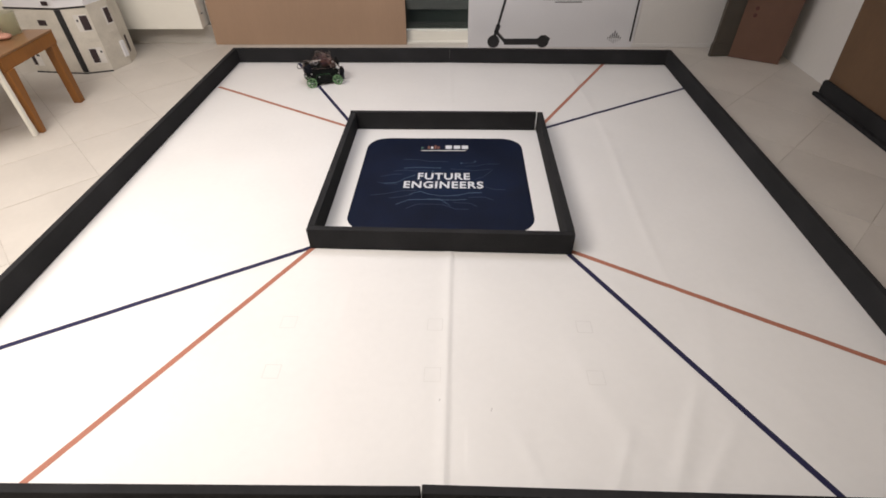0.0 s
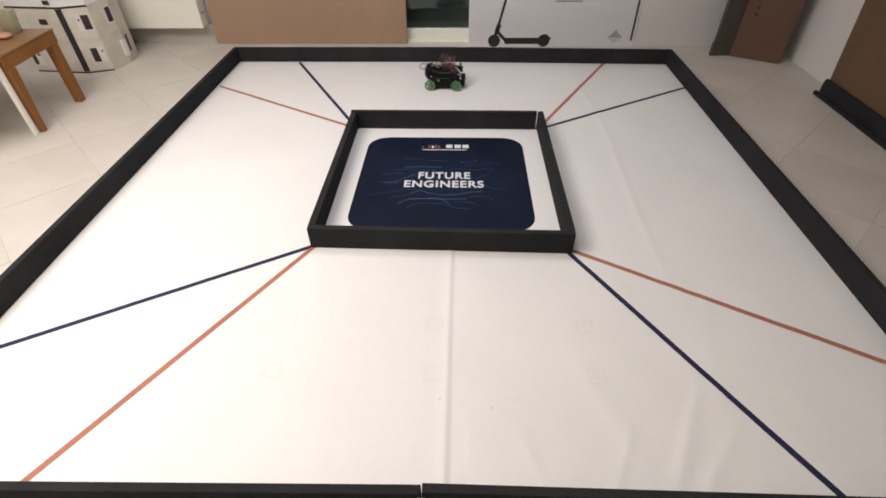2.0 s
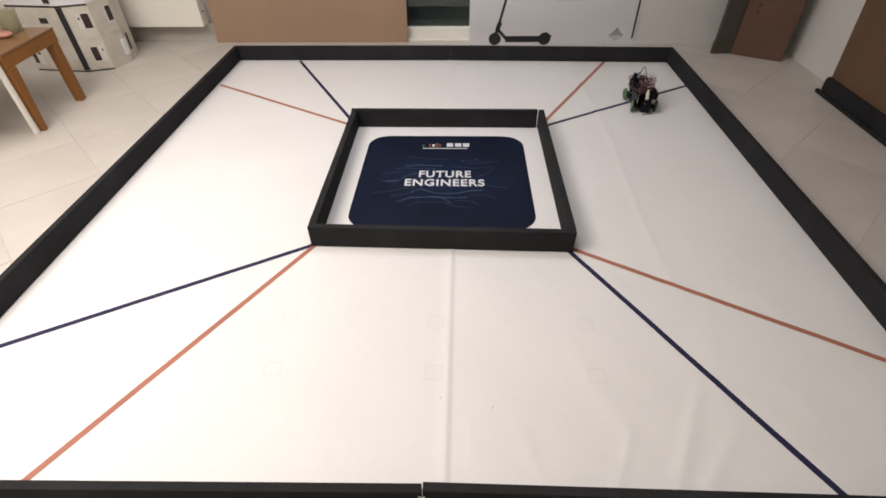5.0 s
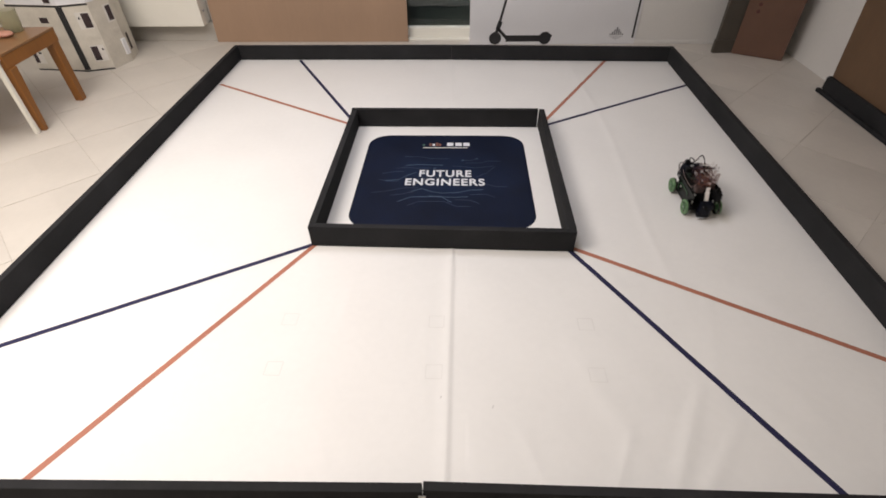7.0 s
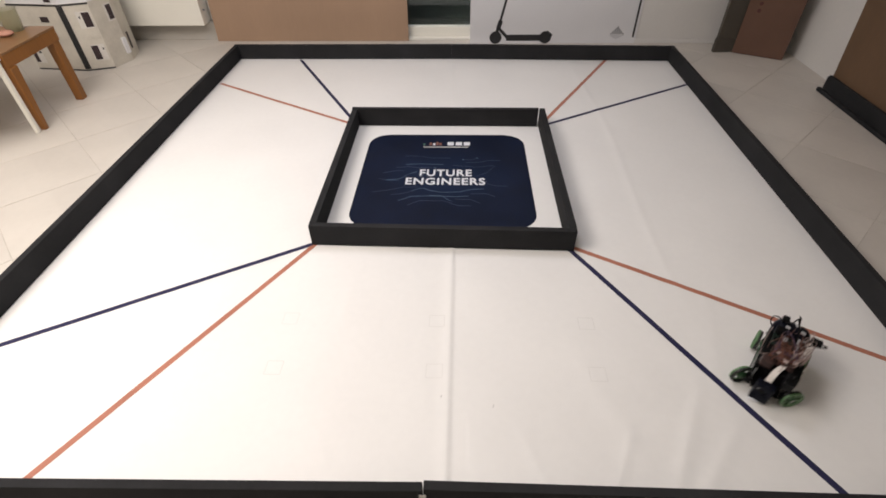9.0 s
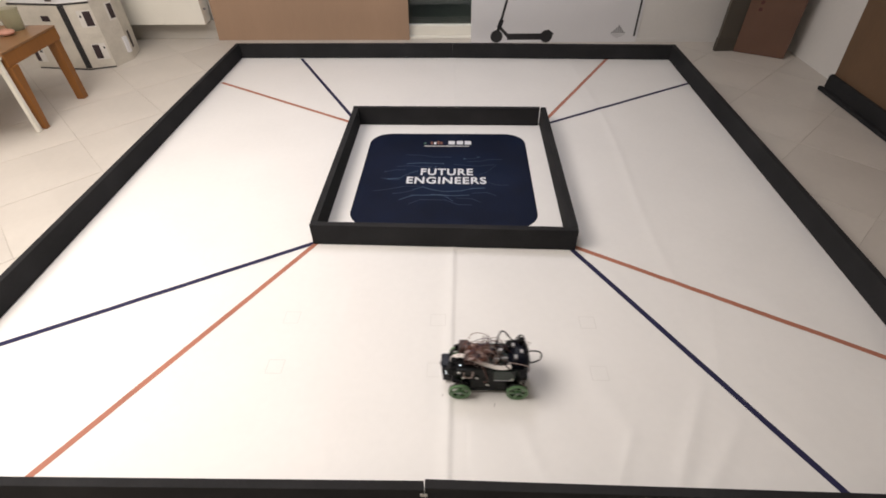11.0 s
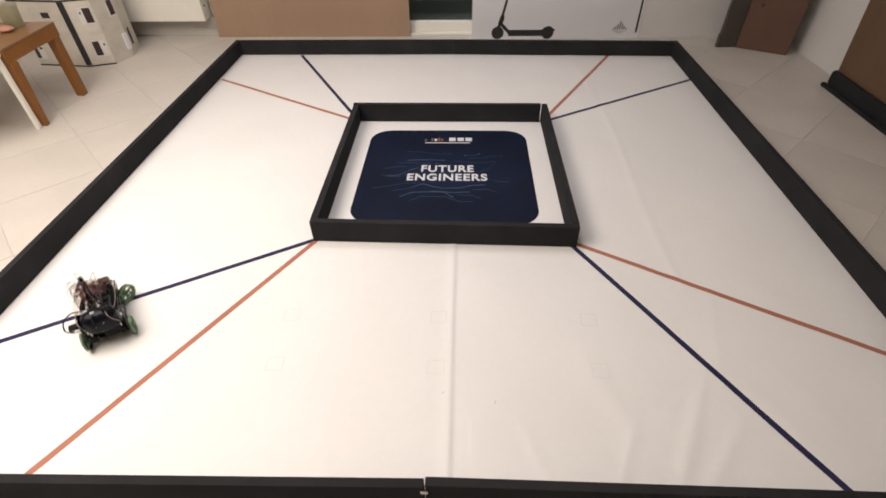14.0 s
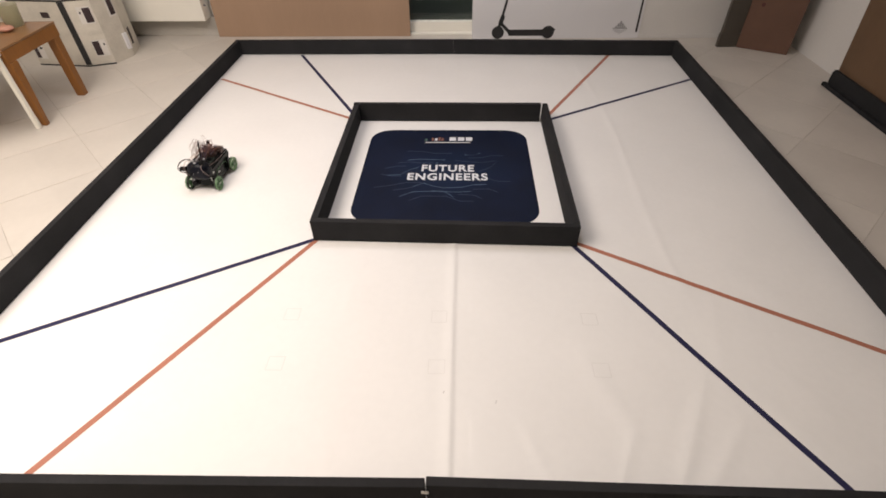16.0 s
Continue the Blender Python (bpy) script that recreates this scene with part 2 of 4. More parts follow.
def room():
    floor = tagged(part("floor", boxed(WEST - 0.1, EAST + 0.1, SOUTH - 0.1, BACK + 0.02, -0.12, -0.0018), GROUT),
                   "cream ceramic tiled floor laid on the diagonal", "floor", kind="structure")
    walls = {
        "wall_west": (WEST - 0.15, WEST, SOUTH - 0.15, BACK + 0.3, -0.12, HIGH),
        "wall_east": (EAST, EAST + 0.15, SOUTH - 0.15, BACK + 0.3, -0.12, HIGH),
        "wall_south": (WEST, EAST, SOUTH - 0.15, SOUTH, -0.12, HIGH),
    }
    for name, b in walls.items():
        pale = name == "wall_east"
        tagged(part(name, boxed(*b), PLASTER if pale else PLASTER_BEIGE), "plain white plastered wall" if pale else "plain beige plastered wall", "wall", kind="structure")
    bm = bmesh.new()
    box(bm, REC1, EAST, NORTH, BACK + 0.15, -0.12, HIGH)
    box(bm, WEST, REC0 - 0.02, BACK, BACK + 0.15, -0.12, HIGH)
    box(bm, REC0 - 0.02, -0.92, BACK, BACK + 0.15, -0.12, HIGH)
    box(bm, 0.62, REC1, BACK, BACK + 0.15, -0.12, HIGH)
    box(bm, -0.92, 0.62, BACK, BACK + 0.15, 2.1, HIGH)
    tagged(part("wall_north", bm, PLASTER), "white plastered wall with a recess and a door opening", "wall", kind="structure")
    tagged(part("baseboard", boxed(REC1 + 0.002, EAST - 0.3, NORTH - 0.008, NORTH - 0.001, 0, 0.03, 0.003), PLASTER), "low white skirting along the wall", "skirting", kind="structure")
    tagged(part("ceiling", boxed(WEST - 0.15, EAST + 0.15, SOUTH - 0.15, BACK + 0.3, HIGH, HIGH + 0.15), CEILING), "plain white ceiling", "ceiling", kind="structure")

    door = tagged(part("door_1", boxed(-0.90, 0.60, BACK + 0.004, BACK + 0.066, 0.0, 0.080, 0.004), WHITE_PAINT),
                  "white framed balcony door with dark glass at night", "door", kind="structure")
    bm = bmesh.new()
    for x0, x1 in ((-0.90, -0.82), (0.52, 0.60)):
        box(bm, x0, x1, BACK + 0.004, BACK + 0.066, 0.080, 2.0, 0.004)
    box(bm, -0.90, 0.60, BACK + 0.004, BACK + 0.066, 2.0, 2.09, 0.004)
    part("door_frame", bm, WHITE_PAINT, door)
    part("threshold", boxed(-0.90, 0.60, BACK - 0.045, BACK + 0.003, 0.0, 0.012, 0.003), WHITE_PAINT, door)
    p = part("pane", boxed(-0.822, 0.522, BACK + 0.03, BACK + 0.038, 0.076, 2.005), PANE, door, "dark double glazing")
    p.visible_shadow = False
    tagged(part("ground", boxed(-2.5, 2.2, BACK + 0.16, BACK + 2.2, -0.12, -0.02), NIGHT), "dark balcony floor outside the glass", "balcony floor", kind="structure")
    tagged(part("backdrop", boxed(-2.5, 2.2, BACK + 2.2, BACK + 2.3, -0.12, 1.1), NIGHT), "dark balcony parapet at night", "parapet", kind="structure")
    return floor


FLOOR = room()


def tiles():
    """45 cm tiles on the diagonal, cut at the walls."""
    side, gap = 0.448, 0.003
    shared = None
    r2 = math.sqrt(0.5)
    for i in range(-16, 17):
        for j in range(-16, 17):
            # u runs along x + y, v along y - x
            u0, v0 = (-1.04 * r2) + i * side, (-1.48 * r2) + j * side
            poly = [(u, v) for u, v in ((u0 + gap, v0 + gap), (u0 + side, v0 + gap), (u0 + side, v0 + side), (u0 + gap, v0 + side))]
            poly = [((u - v) * r2, (u + v) * r2) for u, v in poly]
            cut = poly
            for axis, lim, less in ((0, WEST, False), (0, EAST, True), (1, SOUTH, False), (1, BACK - 0.001, True)):
                cut = clip(cut, axis, lim, less) if cut else cut
            if len(cut) < 3:
                continue
            cx, cy = ((u0 + side / 2) - (v0 + side / 2)) * r2, ((u0 + side / 2) + (v0 + side / 2)) * r2
            if cut == poly and shared:
                me = shared
            else:
                bm = bmesh.new()
                c = [(x - cx, y - cy) for x, y in cut]
                mx, my = sum(x for x, _ in c) / len(c), sum(y for _, y in c) / len(c)
                low = [bm.verts.new((x, y, -0.004)) for x, y in c]
                top = [bm.verts.new((x + (mx - x) * 0.002, y + (my - y) * 0.002, 0)) for x, y in c]
                bm.faces.new(top)
                for k in range(len(c)):
                    bm.faces.new((low[k], low[(k + 1) % len(c)], top[(k + 1) % len(c)], top[k]))
                me = bpy.data.meshes.new("tile")
                bm.to_mesh(me)
                bm.free()
                me.materials.append(TILE)
                if cut == poly:
                    shared = me
            ob = new("tile", me)
            ob.location = (cx, cy, 0)
            ob.parent = FLOOR


# ---- the playing field ----
FOLDS = [(0.77, -1.18, 0.62, -1.46, 0.005, 0.020), (0.55, -1.30, 0.48, -1.44, 0.004, 0.016), (0.84, -1.28, 0.70, -1.45, 0.004, 0.018), (0.25, -1.30, 0.31, -1.45, 0.0035, 0.018),
         (0.95, -0.75, 0.86, -1.10, 0.002, 0.022), (-0.32, -1.30, -0.26, -1.44, 0.002, 0.018), (-0.30, -0.62, -0.33, -0.95, 0.0015, 0.02)]


def rise(x, y):
    """Height of the vinyl sheet: a fold down the middle, a few soft waves."""
    fold = 0.046 if y < 0 else 0.046 - 0.025 * y
    step = 0.024 if x < fold else 0.008     # it rises slowly and drops at its edge
    z = 0.0016 + (0.0042 if y < -0.52 else 0.0018 if y > 0.55 else 0.0) * math.exp(-((x - fold) / step) ** 2)
    ridge = 0.855 - 0.02 * y + 0.02 * math.sin(3 * y)
    z += 0.0022 * math.exp(-((x - ridge) / 0.022) ** 2) * (1 if y > -0.5 else max(0, 1 + 2 * (y + 0.5)))
    z += 0.0016 * max(0, noise.noise((x * 2.2, y * 1.3, 3.1))) + 0.0012 * max(0, noise.noise((x * 5.0 + 2 * y, y * 2.0, 7.7)))
    for x0, y0, x1, y1, h, w in FOLDS:
        dx, dy = x1 - x0, y1 - y0
        n2 = dx * dx + dy * dy
        u = ((x - x0) * dx + (y - y0) * dy) / n2
        if -0.3 < u < 1.3:
            off = ((x - x0) * dy - (y - y0) * dx) / math.sqrt(n2)
            z += 0.68 * h * math.exp(-(off / w) ** 2) * max(0.0, 1 - (2 * abs(u - 0.5) / 1.6) ** 2)
    if x > 0.1 and y < -0.6:
        z += 0.0034 * max(0, noise.noise(((x + 0.5 * y) * 9, (y - 0.5 * x) * 2.4, 1.7)))
    return z


def sheet(nx, ny, place, lift):
    """A grid laid on the vinyl; place(i / nx, j / ny) gives x and y."""
    bm = bmesh.new()
    g = [[None] * (ny + 1) for _ in range(nx + 1)]
    for i in range(nx + 1):
        for j in range(ny + 1):
            x, y = place(i / nx, j / ny)
            g[i][j] = bm.verts.new((x, y, rise(x, y) + lift))
    for i in range(nx):
        for j in range(ny):
            f = bm.faces.new((g[i][j], g[i + 1][j], g[i + 1][j + 1], g[i][j + 1]))
            f.smooth = True
    return bm


def stripe(a, b, width, lift=0.0007):
    a, b = Vector(a), Vector(b)
    d = b - a
    s = Vector((-d.y, d.x)).normalized() * width / 2
    n = max(2, int(d.length / 0.012))
    return sheet(n, 2, lambda u, v: tuple(a + d * u + s * (2 * v - 1)), lift)


def text_mesh(words, height, bold, xy, to):
    cu = bpy.data.curves.new("lettering", "FONT")
    cu.body, cu.size, cu.offset, cu.align_x, cu.extrude, cu.space_character = words, height, bold, "CENTER", 0.0002, 1.12
    tmp = new("lettering", cu)
    me = bpy.data.meshes.new_from_object(tmp.evaluated_get(bpy.context.evaluated_depsgraph_get()))
    bpy.data.objects.remove(tmp)
    bpy.data.curves.remove(cu)
    bm = bmesh.new()
    bm.from_mesh(me)
    bpy.data.meshes.remove(me)
    xs = [v.co.x for v in bm.verts]
    ys = [v.co.y for v in bm.verts]
    w, h = max(xs) - min(xs), max(ys) - min(ys)
    sx, sy = xy[0] / w, xy[1] / h
    for v in bm.verts:
        v.co.x, v.co.y = (v.co.x - min(xs)) * sx + to[0] - xy[0] / 2, (v.co.y - min(ys)) * sy + to[1]
        v.co.z += rise(v.co.x, v.co.y) + 0.0018
    return bm


def field_mat():
    e = 1.512
    mat = tagged(part("field_mat", sheet(520, 190, lambda u, v: (-e + 2 * e * u, -e + 2 * e * v), 0.0), VINYL),
                 "white printed vinyl competition mat with soft creases, lying on the tiles", "playing mat")
    t = math.tan(math.radians(30))
    for sx, sy in ((-1, -1), (1, -1), (-1, 1), (1, 1)):
        c = (0.5 * sx, 0.5 * sy)
        shift = 0.006 if (sx, sy) == (-1, -1) else 0.0
        for steep in (True, False):
            far = (sx * (0.5 + t * 0.99), sy * 1.49) if steep else (sx * 1.49, sy * (0.5 + t * 0.99))
            orange = steep == (sx * sy > 0)
            if steep and sy < 0:
                c, far = (c[0] - (0.009 if sx > 0 else 0.0), c[1]), (far[0] + shift, far[1])
            else:
                c = (0.5 * sx, 0.5 * sy)
            part("line", stripe(c, far, 0.02), ORANGE if orange else BLUE, mat, "orange printed line" if orange else "dark blue printed line")
    for x in (-0.5, 0.0, 0.5):
        for y in (-0.9, -1.1):
            bm = bmesh.new()
            h = 0.025
            for a, b in (((x - h, y - h), (x + h, y - h)), ((x + h, y - h), (x + h, y + h)), ((x + h, y + h), (x - h, y + h)), ((x - h, y + h), (x - h, y - h))):
                join(bm, stripe(a, b, 0.0022))
            part("square_mark", bm, GREY_LINE, mat, "thin grey printed square")

    def rounded(u, v):
        h, r = 0.4, 0.105
        y = -h + 2 * h * v
        over = abs(y) - (h - r)
        half = h if over <= 0 else h - r + math.sqrt(max(0, r * r - over * over))
        return (-0.003 + half * 1.008 * (2 * u - 1), y)
    part("centre_print", sheet(60, 90, rounded, 0.0007), NAVY, mat, "dark navy printed panel with rounded corners")
    part("lettering", text_mesh("FUTURE", 0.1, 0.0027, (0.249, 0.058), (0.002, -0.006)), WHITE_INK, mat, "white capital letters")
    part("lettering", text_mesh("ENGINEERS", 0.1, 0.0027, (0.373, 0.058), (0.002, -0.079)), WHITE_INK, mat, "white capital letters")
    for k, x in enumerate((0.02, 0.063, 0.104)):
        part("logo_block", stripe((x - 0.017, 0.303), (x + 0.016, 0.303), 0.036, 0.0016), WHITE_INK, mat, "white logo block")
    for x, ink, hgt in ((-0.118, GREEN_INK, 0.02), (-0.084, RED_INK, 0.03), (-0.066, WHITE_INK, 0.024), (-0.05, RED_INK, 0.036), (-0.034, RED_INK, 0.026)):
        part("logo_block", stripe((x - 0.006, 0.285 + hgt / 2), (x + 0.006, 0.285 + hgt / 2), hgt, 0.0016), ink, mat, "small coloured logo block")
    part("logo_bar", stripe((-0.12, 0.268), (0.11, 0.268), 0.007, 0.0016), GREY_LINE, mat, "thin white bar")
    # circuit traces: level runs with slanted jogs, some ending in a bright pad
    bright = (
        ((-0.205, -0.208), (-0.150, -0.172), (-0.066, -0.168), (0.050, -0.172), (0.110, -0.166)),
        ((-0.150, -0.128), (-0.105, -0.104), (-0.062, -0.126), (-0.012, -0.140), (0.070, -0.134), (0.120, -0.114), (0.180, -0.110)),
        ((-0.066, -0.164), (-0.012, -0.166), (0.035, -0.212)),
        ((-0.280, -0.040), (-0.220, -0.034), (-0.175, 0.010), (-0.135, 0.034)),
        ((-0.195, 0.096), (-0.130, 0.104), (-0.020, 0.099)),
    )
    dim = (
        ((-0.330, -0.140), (-0.255, -0.124), (-0.190, -0.100), (-0.120, -0.098)),
        ((0.085, 0.145), (0.130, 0.145), (0.155, 0.160)), ((0.035, 0.092), (0.150, 0.076), (0.230, 0.092)),
        ((0.150, -0.004), (0.200, 0.030), (0.240, 0.088)), ((-0.310, -0.030), (-0.265, -0.046), (-0.215, -0.046)),
        ((-0.205, 0.180), (-0.120, 0.176), (-0.075, 0.160), (0.020, 0.160)), ((-0.240, 0.070), (-0.180, 0.078), (-0.140, 0.070), (-0.070, 0.072)),
        ((0.190, -0.060), (0.235, -0.085), (0.290, -0.085)), ((-0.160, -0.238), (-0.110, -0.205), (0.000, -0.205), (0.060, -0.240), (0.120, -0.240)),
        ((0.100, 0.118), (0.170, 0.122), (0.210, 0.140), (0.270, 0.140)), ((0.120, -0.150), (0.190, -0.146), (0.230, -0.170)),
        ((-0.300, 0.020), (-0.240, 0.040), (-0.200, 0.040)), ((0.050, -0.190), (0.120, -0.194), (0.160, -0.220)), ((-0.240, -0.160), (-0.190, -0.150), (-0.140, -0.130)),
    )
    for runs, half, ink in ((bright, 0.0021, TRACE_PALE), (dim, 0.0017, TRACE)):
        for run in runs:
            bm = bmesh.new()
            rows = [[bm.verts.new((x, y + o, rise(x, y + o) + 0.0012)) for o in (-half, half)] for x, y in run]
            for p, q in zip(rows, rows[1:]):
                bm.faces.new((p[0], q[0], q[1], p[1]))
            part("circuit_trace", bm, ink, mat)
    for x, y in ((-0.019, 0.099), (-0.052, 0.069), (0.086, 0.145), (0.154, 0.160)):
        part("circuit_pad", stripe((x - 0.005, y), (x + 0.005, y), 0.008, 0.0015), TRACE_PALE, mat)
    for x, y, ln in ((0.024, -1.193, 0.008), (0.175, -1.222, 0.012)):
        part("scuff", stripe((x, y), (x + ln * 0.3, y + ln), 0.004, 0.0009), SCUFF, mat, "small grey scuff")


def field_wall(a, b, thick, label, name="field_wall", high=0.1, lean=0.0):
    """A black board on edge, from a to b along its inner foot, with the thickness to the left of that way."""
    a, b = Vector(a), Vector(b)
    d = b - a
    m = pose(a.x, a.y, 0.004, 0, 0, math.degrees(math.atan2(d.y, d.x)))
    bm = boxed(0, d.length, 0, thick, 0, high - 0.004, 0.0018)
    ob = tagged(part(name, bm, BLACK_BOARD), label, "field wall", "black walls of the field")
    ob.matrix_world = m @ pose(0, 0, 0, lean, 0, 0)
    return ob


def field_walls():
    out = "black painted board on edge, outer wall of the field"
    inn = "black painted board on edge, side of the centre box"
    th = -0.023
    # back, left, right, front; back and front are two boards that butt near the middle
    field_wall((0.0, 1.500), (-1.500, 1.497), th, out)
    field_wall((1.488, 1.462), (0.0005, 1.4995), th, out)
    field_wall((-1.501, 1.520), (-1.510, -1.532), -0.026, out)
    field_wall((1.472, -1.497), (1.4845, 1.486), -0.025, out)
    field_wall((-1.500, -1.508), (-0.008, -1.479), th, out)
    field_wall((-0.005, -1.475), (1.469, -1.479), th, out)
    # centre box
    field_wall((-0.516, -0.491), (0.520, -0.508), -0.025, inn)
    field_wall((0.4865, 0.497), (-0.520, 0.499), -0.022, inn, high=0.104)
    field_wall((-0.490, 0.4985), (-0.488, -0.490), -0.029, inn)
    field_wall((0.4935, -0.507), (0.4935, 0.520), -0.028, inn)
    # steel joint clip where the front boards meet
    tagged(part("joint_clip", boxed(-0.016, 0.002, -1.5050, -1.5025, 0.070, 0.084, 0.001), STEEL), "small steel clip on the board joint", "clip")


field_mat()
field_walls()


# ---- things along the walls ----
def cardboard_sheet():
    t = empty("cardboard_sheet", pose(-1.07, 1.885, 0, -3, 0, 0), "large flat brown cardboard panel leaning on the wall", "cardboard")
    part("face", boxed(-0.745, 0.735, -0.004, 0.004, 0.0, 1.1, 0.002), CARD, t)
    part("backing", boxed(-0.742, 0.731, 0.0045, 0.012, 0.004, 1.096, 0.002), CARD, t)


def scooter_carton():
    t = empty("scooter_carton", pose(0.735, 1.818, 0, 0, 0, 0.6), "white product carton with a printed black kick scooter", "carton")
    w, h, dp = 0.604, 0.56, 0.125
    part("box", boxed(-w, w + 0.016, 0, dp, 0, h, 0.004), CARTON_WHITE, t)
    up = pose(0, -0.0004, 0, 90, 0, 0)

    def at(x, z):
        return (x - 0.735, z)
    for x, z, r in ((0.319, 0.047, 0.045), (0.686, 0.047, 0.045)):
        part("printed_wheel", plate(disc_outline(*at(x, z), r), 0.0012, up), INK, t)

    def bar(a, b, wd):
        a, b = Vector(at(*a)), Vector(at(*b))
        s = (b - a).normalized()
        s = Vector((-s.y, s.x)) * wd / 2
        return plate([tuple(a - s), tuple(b - s), tuple(b + s), tuple(a + s)], 0.0010, up)
    bm = bar((0.398, 0.045), (0.655, 0.045), 0.044)
    join(bm, bar((0.338, 0.113), (0.408, 0.044), 0.022))
    join(bm, bar((0.314, 0.047), (0.338, 0.125), 0.022))
    join(bm, bar((0.334, 0.108), (0.352, 0.165), 0.032))
    join(bm, bar((0.346, 0.155), (0.405, 0.40), 0.017))
    join(bm, bar((0.402, 0.385), (0.412, 0.46), 0.017))
    join(bm, bar((0.35, 0.46), (0.47, 0.455), 0.018))
    join(bm, bar((0.69, 0.085), (0.732, 0.055), 0.026))
    part("printed_scooter", bm, INK, t)
    part("printed_bar", bar((0.66, 0.336), (1.0, 0.336), 0.012), GREY_INK, t)
    part("printed_bar", bar((0.74, 0.316), (0.93, 0.316), 0.008), GREY_INK, t)
    bm = bmesh.new()
    for k, hgt in enumerate((0.010, 0.024, 0.040, 0.056, 0.040, 0.024, 0.010)):
        x = 1.163 + k * 0.0150
        join(bm, bar((x, 0.066), (x, 0.066 + hgt), 0.0095))
    part("printed_icon", bm, GREY_INK, t)
    bm = bmesh.new()
    for k, hgt in enumerate((0.006, 0.014, 0.022, 0.030, 0.022, 0.014, 0.006)):
        x = 1.163 + k * 0.0150
        join(bm, bar((x, 0.061), (x, 0.061 - hgt), 0.0095))
    part("printed_icon", bm, PALE_INK, t, "pale grey mirrored mark")
    part("edge_stripe", boxed(w - 0.016, w - 0.003, -0.0016, 0.0, 0.045, h - 0.002), INK, t, "black edge stripe")


def kitchen_cabinet():
    t = empty("kitchen_cabinet", pose(-2.45, 1.875, 0), "white lacquered base cabinet on a recessed plinth", "cabinet")
    part("body", boxed(-1.0, 0.60, -0.05, 0.07, 0.138, 0.86, 0.003), WHITE_PAINT, t)
    part("door", boxed(-0.02, 0.606, -0.074, -0.051, 0.138, 0.85, 0.004), WHITE_PAINT, t)
    part("door", boxed(-0.99, -0.024, -0.074, -0.051, 0.138, 0.85, 0.004), WHITE_PAINT, t)
    # Darker than the doors: the shade under the cabinet is put into this colour.
    part("plinth", boxed(-1.0, 0.62, 0.045, 0.07, 0.0, 0.135, 0.002), PLASTER_BEIGE, t)
    bm = bmesh.new()
    rod(bm, (0.612, -0.02, 0.235), (0.598, -0.02, 0.235), 0.006)
    part("screw_cap", bm, GREY_INK, t)


def printed_carton():
    """A faceted white carton with printed dark windows, black edge bands and a second one on top."""
    t = empty("printed_carton", pose(0, 0, 0), "white faceted carton with printed dark windows and black edges", "carton")
    foot = [(-2.862, 1.322), (-2.495, 1.287), (-2.335, 1.345), (-2.29, 1.50), (-2.34, 1.68), (-2.83, 1.72)]
    part("body", plate(foot, 0.422), CARTON_CREAM, t)
    grow = lambda k: [((x + 2.57) * k - 2.57, (y - 1.5) * k + 1.5) for x, y in foot]
    part("lid", plate(grow(0.97), 0.30, pose(0, 0, 0.4221)), CARTON_WHITE, t)

    def on_face(i, u0, u1, z0, z1, name, ink, deep=0.002):
        a, b = Vector(foot[i]), Vector(foot[i + 1])
        d = b - a
        m = pose(a.x, a.y, 0, 0, 0, math.degrees(math.atan2(d.y, d.x)))
        ob = part(name, boxed(u0 * d.length, u1 * d.length, -deep, 0.0, z0, z1, 0.0008), ink, t)
        ob.matrix_local = m
        return ob
    for i in (0, 1):
        on_face(i, 0.0, 1.0, 0.0, 0.009, "bottom_rim", INK, 0.003)
        on_face(i, 0.0, 1.0, 0.411, 0.422, "top_rim", INK, 0.003)
    on_face(0, 0.952, 1.0, 0.012, 0.41, "edge_band", INK)
    on_face(1, 0.0, 0.13, 0.012, 0.41, "edge_band", INK)
    for i, u0, u1, z0, z1 in ((1, 0.46, 0.70, 0.067, 0.158), (1, 0.63, 0.90, 0.275, 0.365), (2, 0.70, 0.94, 0.285, 0.376), (0, 0.03, 0.11, 0.05, 0.14), (0, 0.540, 0.695, 0.313, 0.347), (3, 0.3, 0.5, 0.06, 0.17)):
        on_face(i, u0, u1, z0, z1, "printed_window", INK_BROWN)
    for i, u0, u1, z0, z1 in ((1, 0.44, 0.93, 0.060, 0.165), (1, 0.44, 0.92, 0.268, 0.372), (0, 0.02, 0.23, 0.045, 0.147), (2, 0.60, 0.97, 0.275, 0.385)):
        on_face(i, u0, u1, z0, z1, "printed_panel", CARTON_PALE, 0.0012)
    for i, u0, z0 in ((1, 0.83, 0.128), (1, 0.50, 0.330), (0, 0.16, 0.11)):
        on_face(i, u0, u0 + 0.06, z0, z0 + 0.014, "printed_dot", INK)
    on_face(1, 0.42, 0.95, 0.20, 0.225, "printed_ledge", CARTON_CREAM, 0.0035)
    on_face(2, 0.55, 1.0, 0.215, 0.235, "printed_ledge", CARTON_CREAM, 0.0035)
    on_face(2, 0.80, 0.99, 0.055, 0.16, "side_flap", CARTON_WHITE, 0.014)
    on_face(1, 0.05, 0.5, 0.47, 0.50, "printed_bar", GREY_INK)
    on_face(0, 0.78, 0.90, 0.436, 0.46, "printed_window", INK_BROWN)


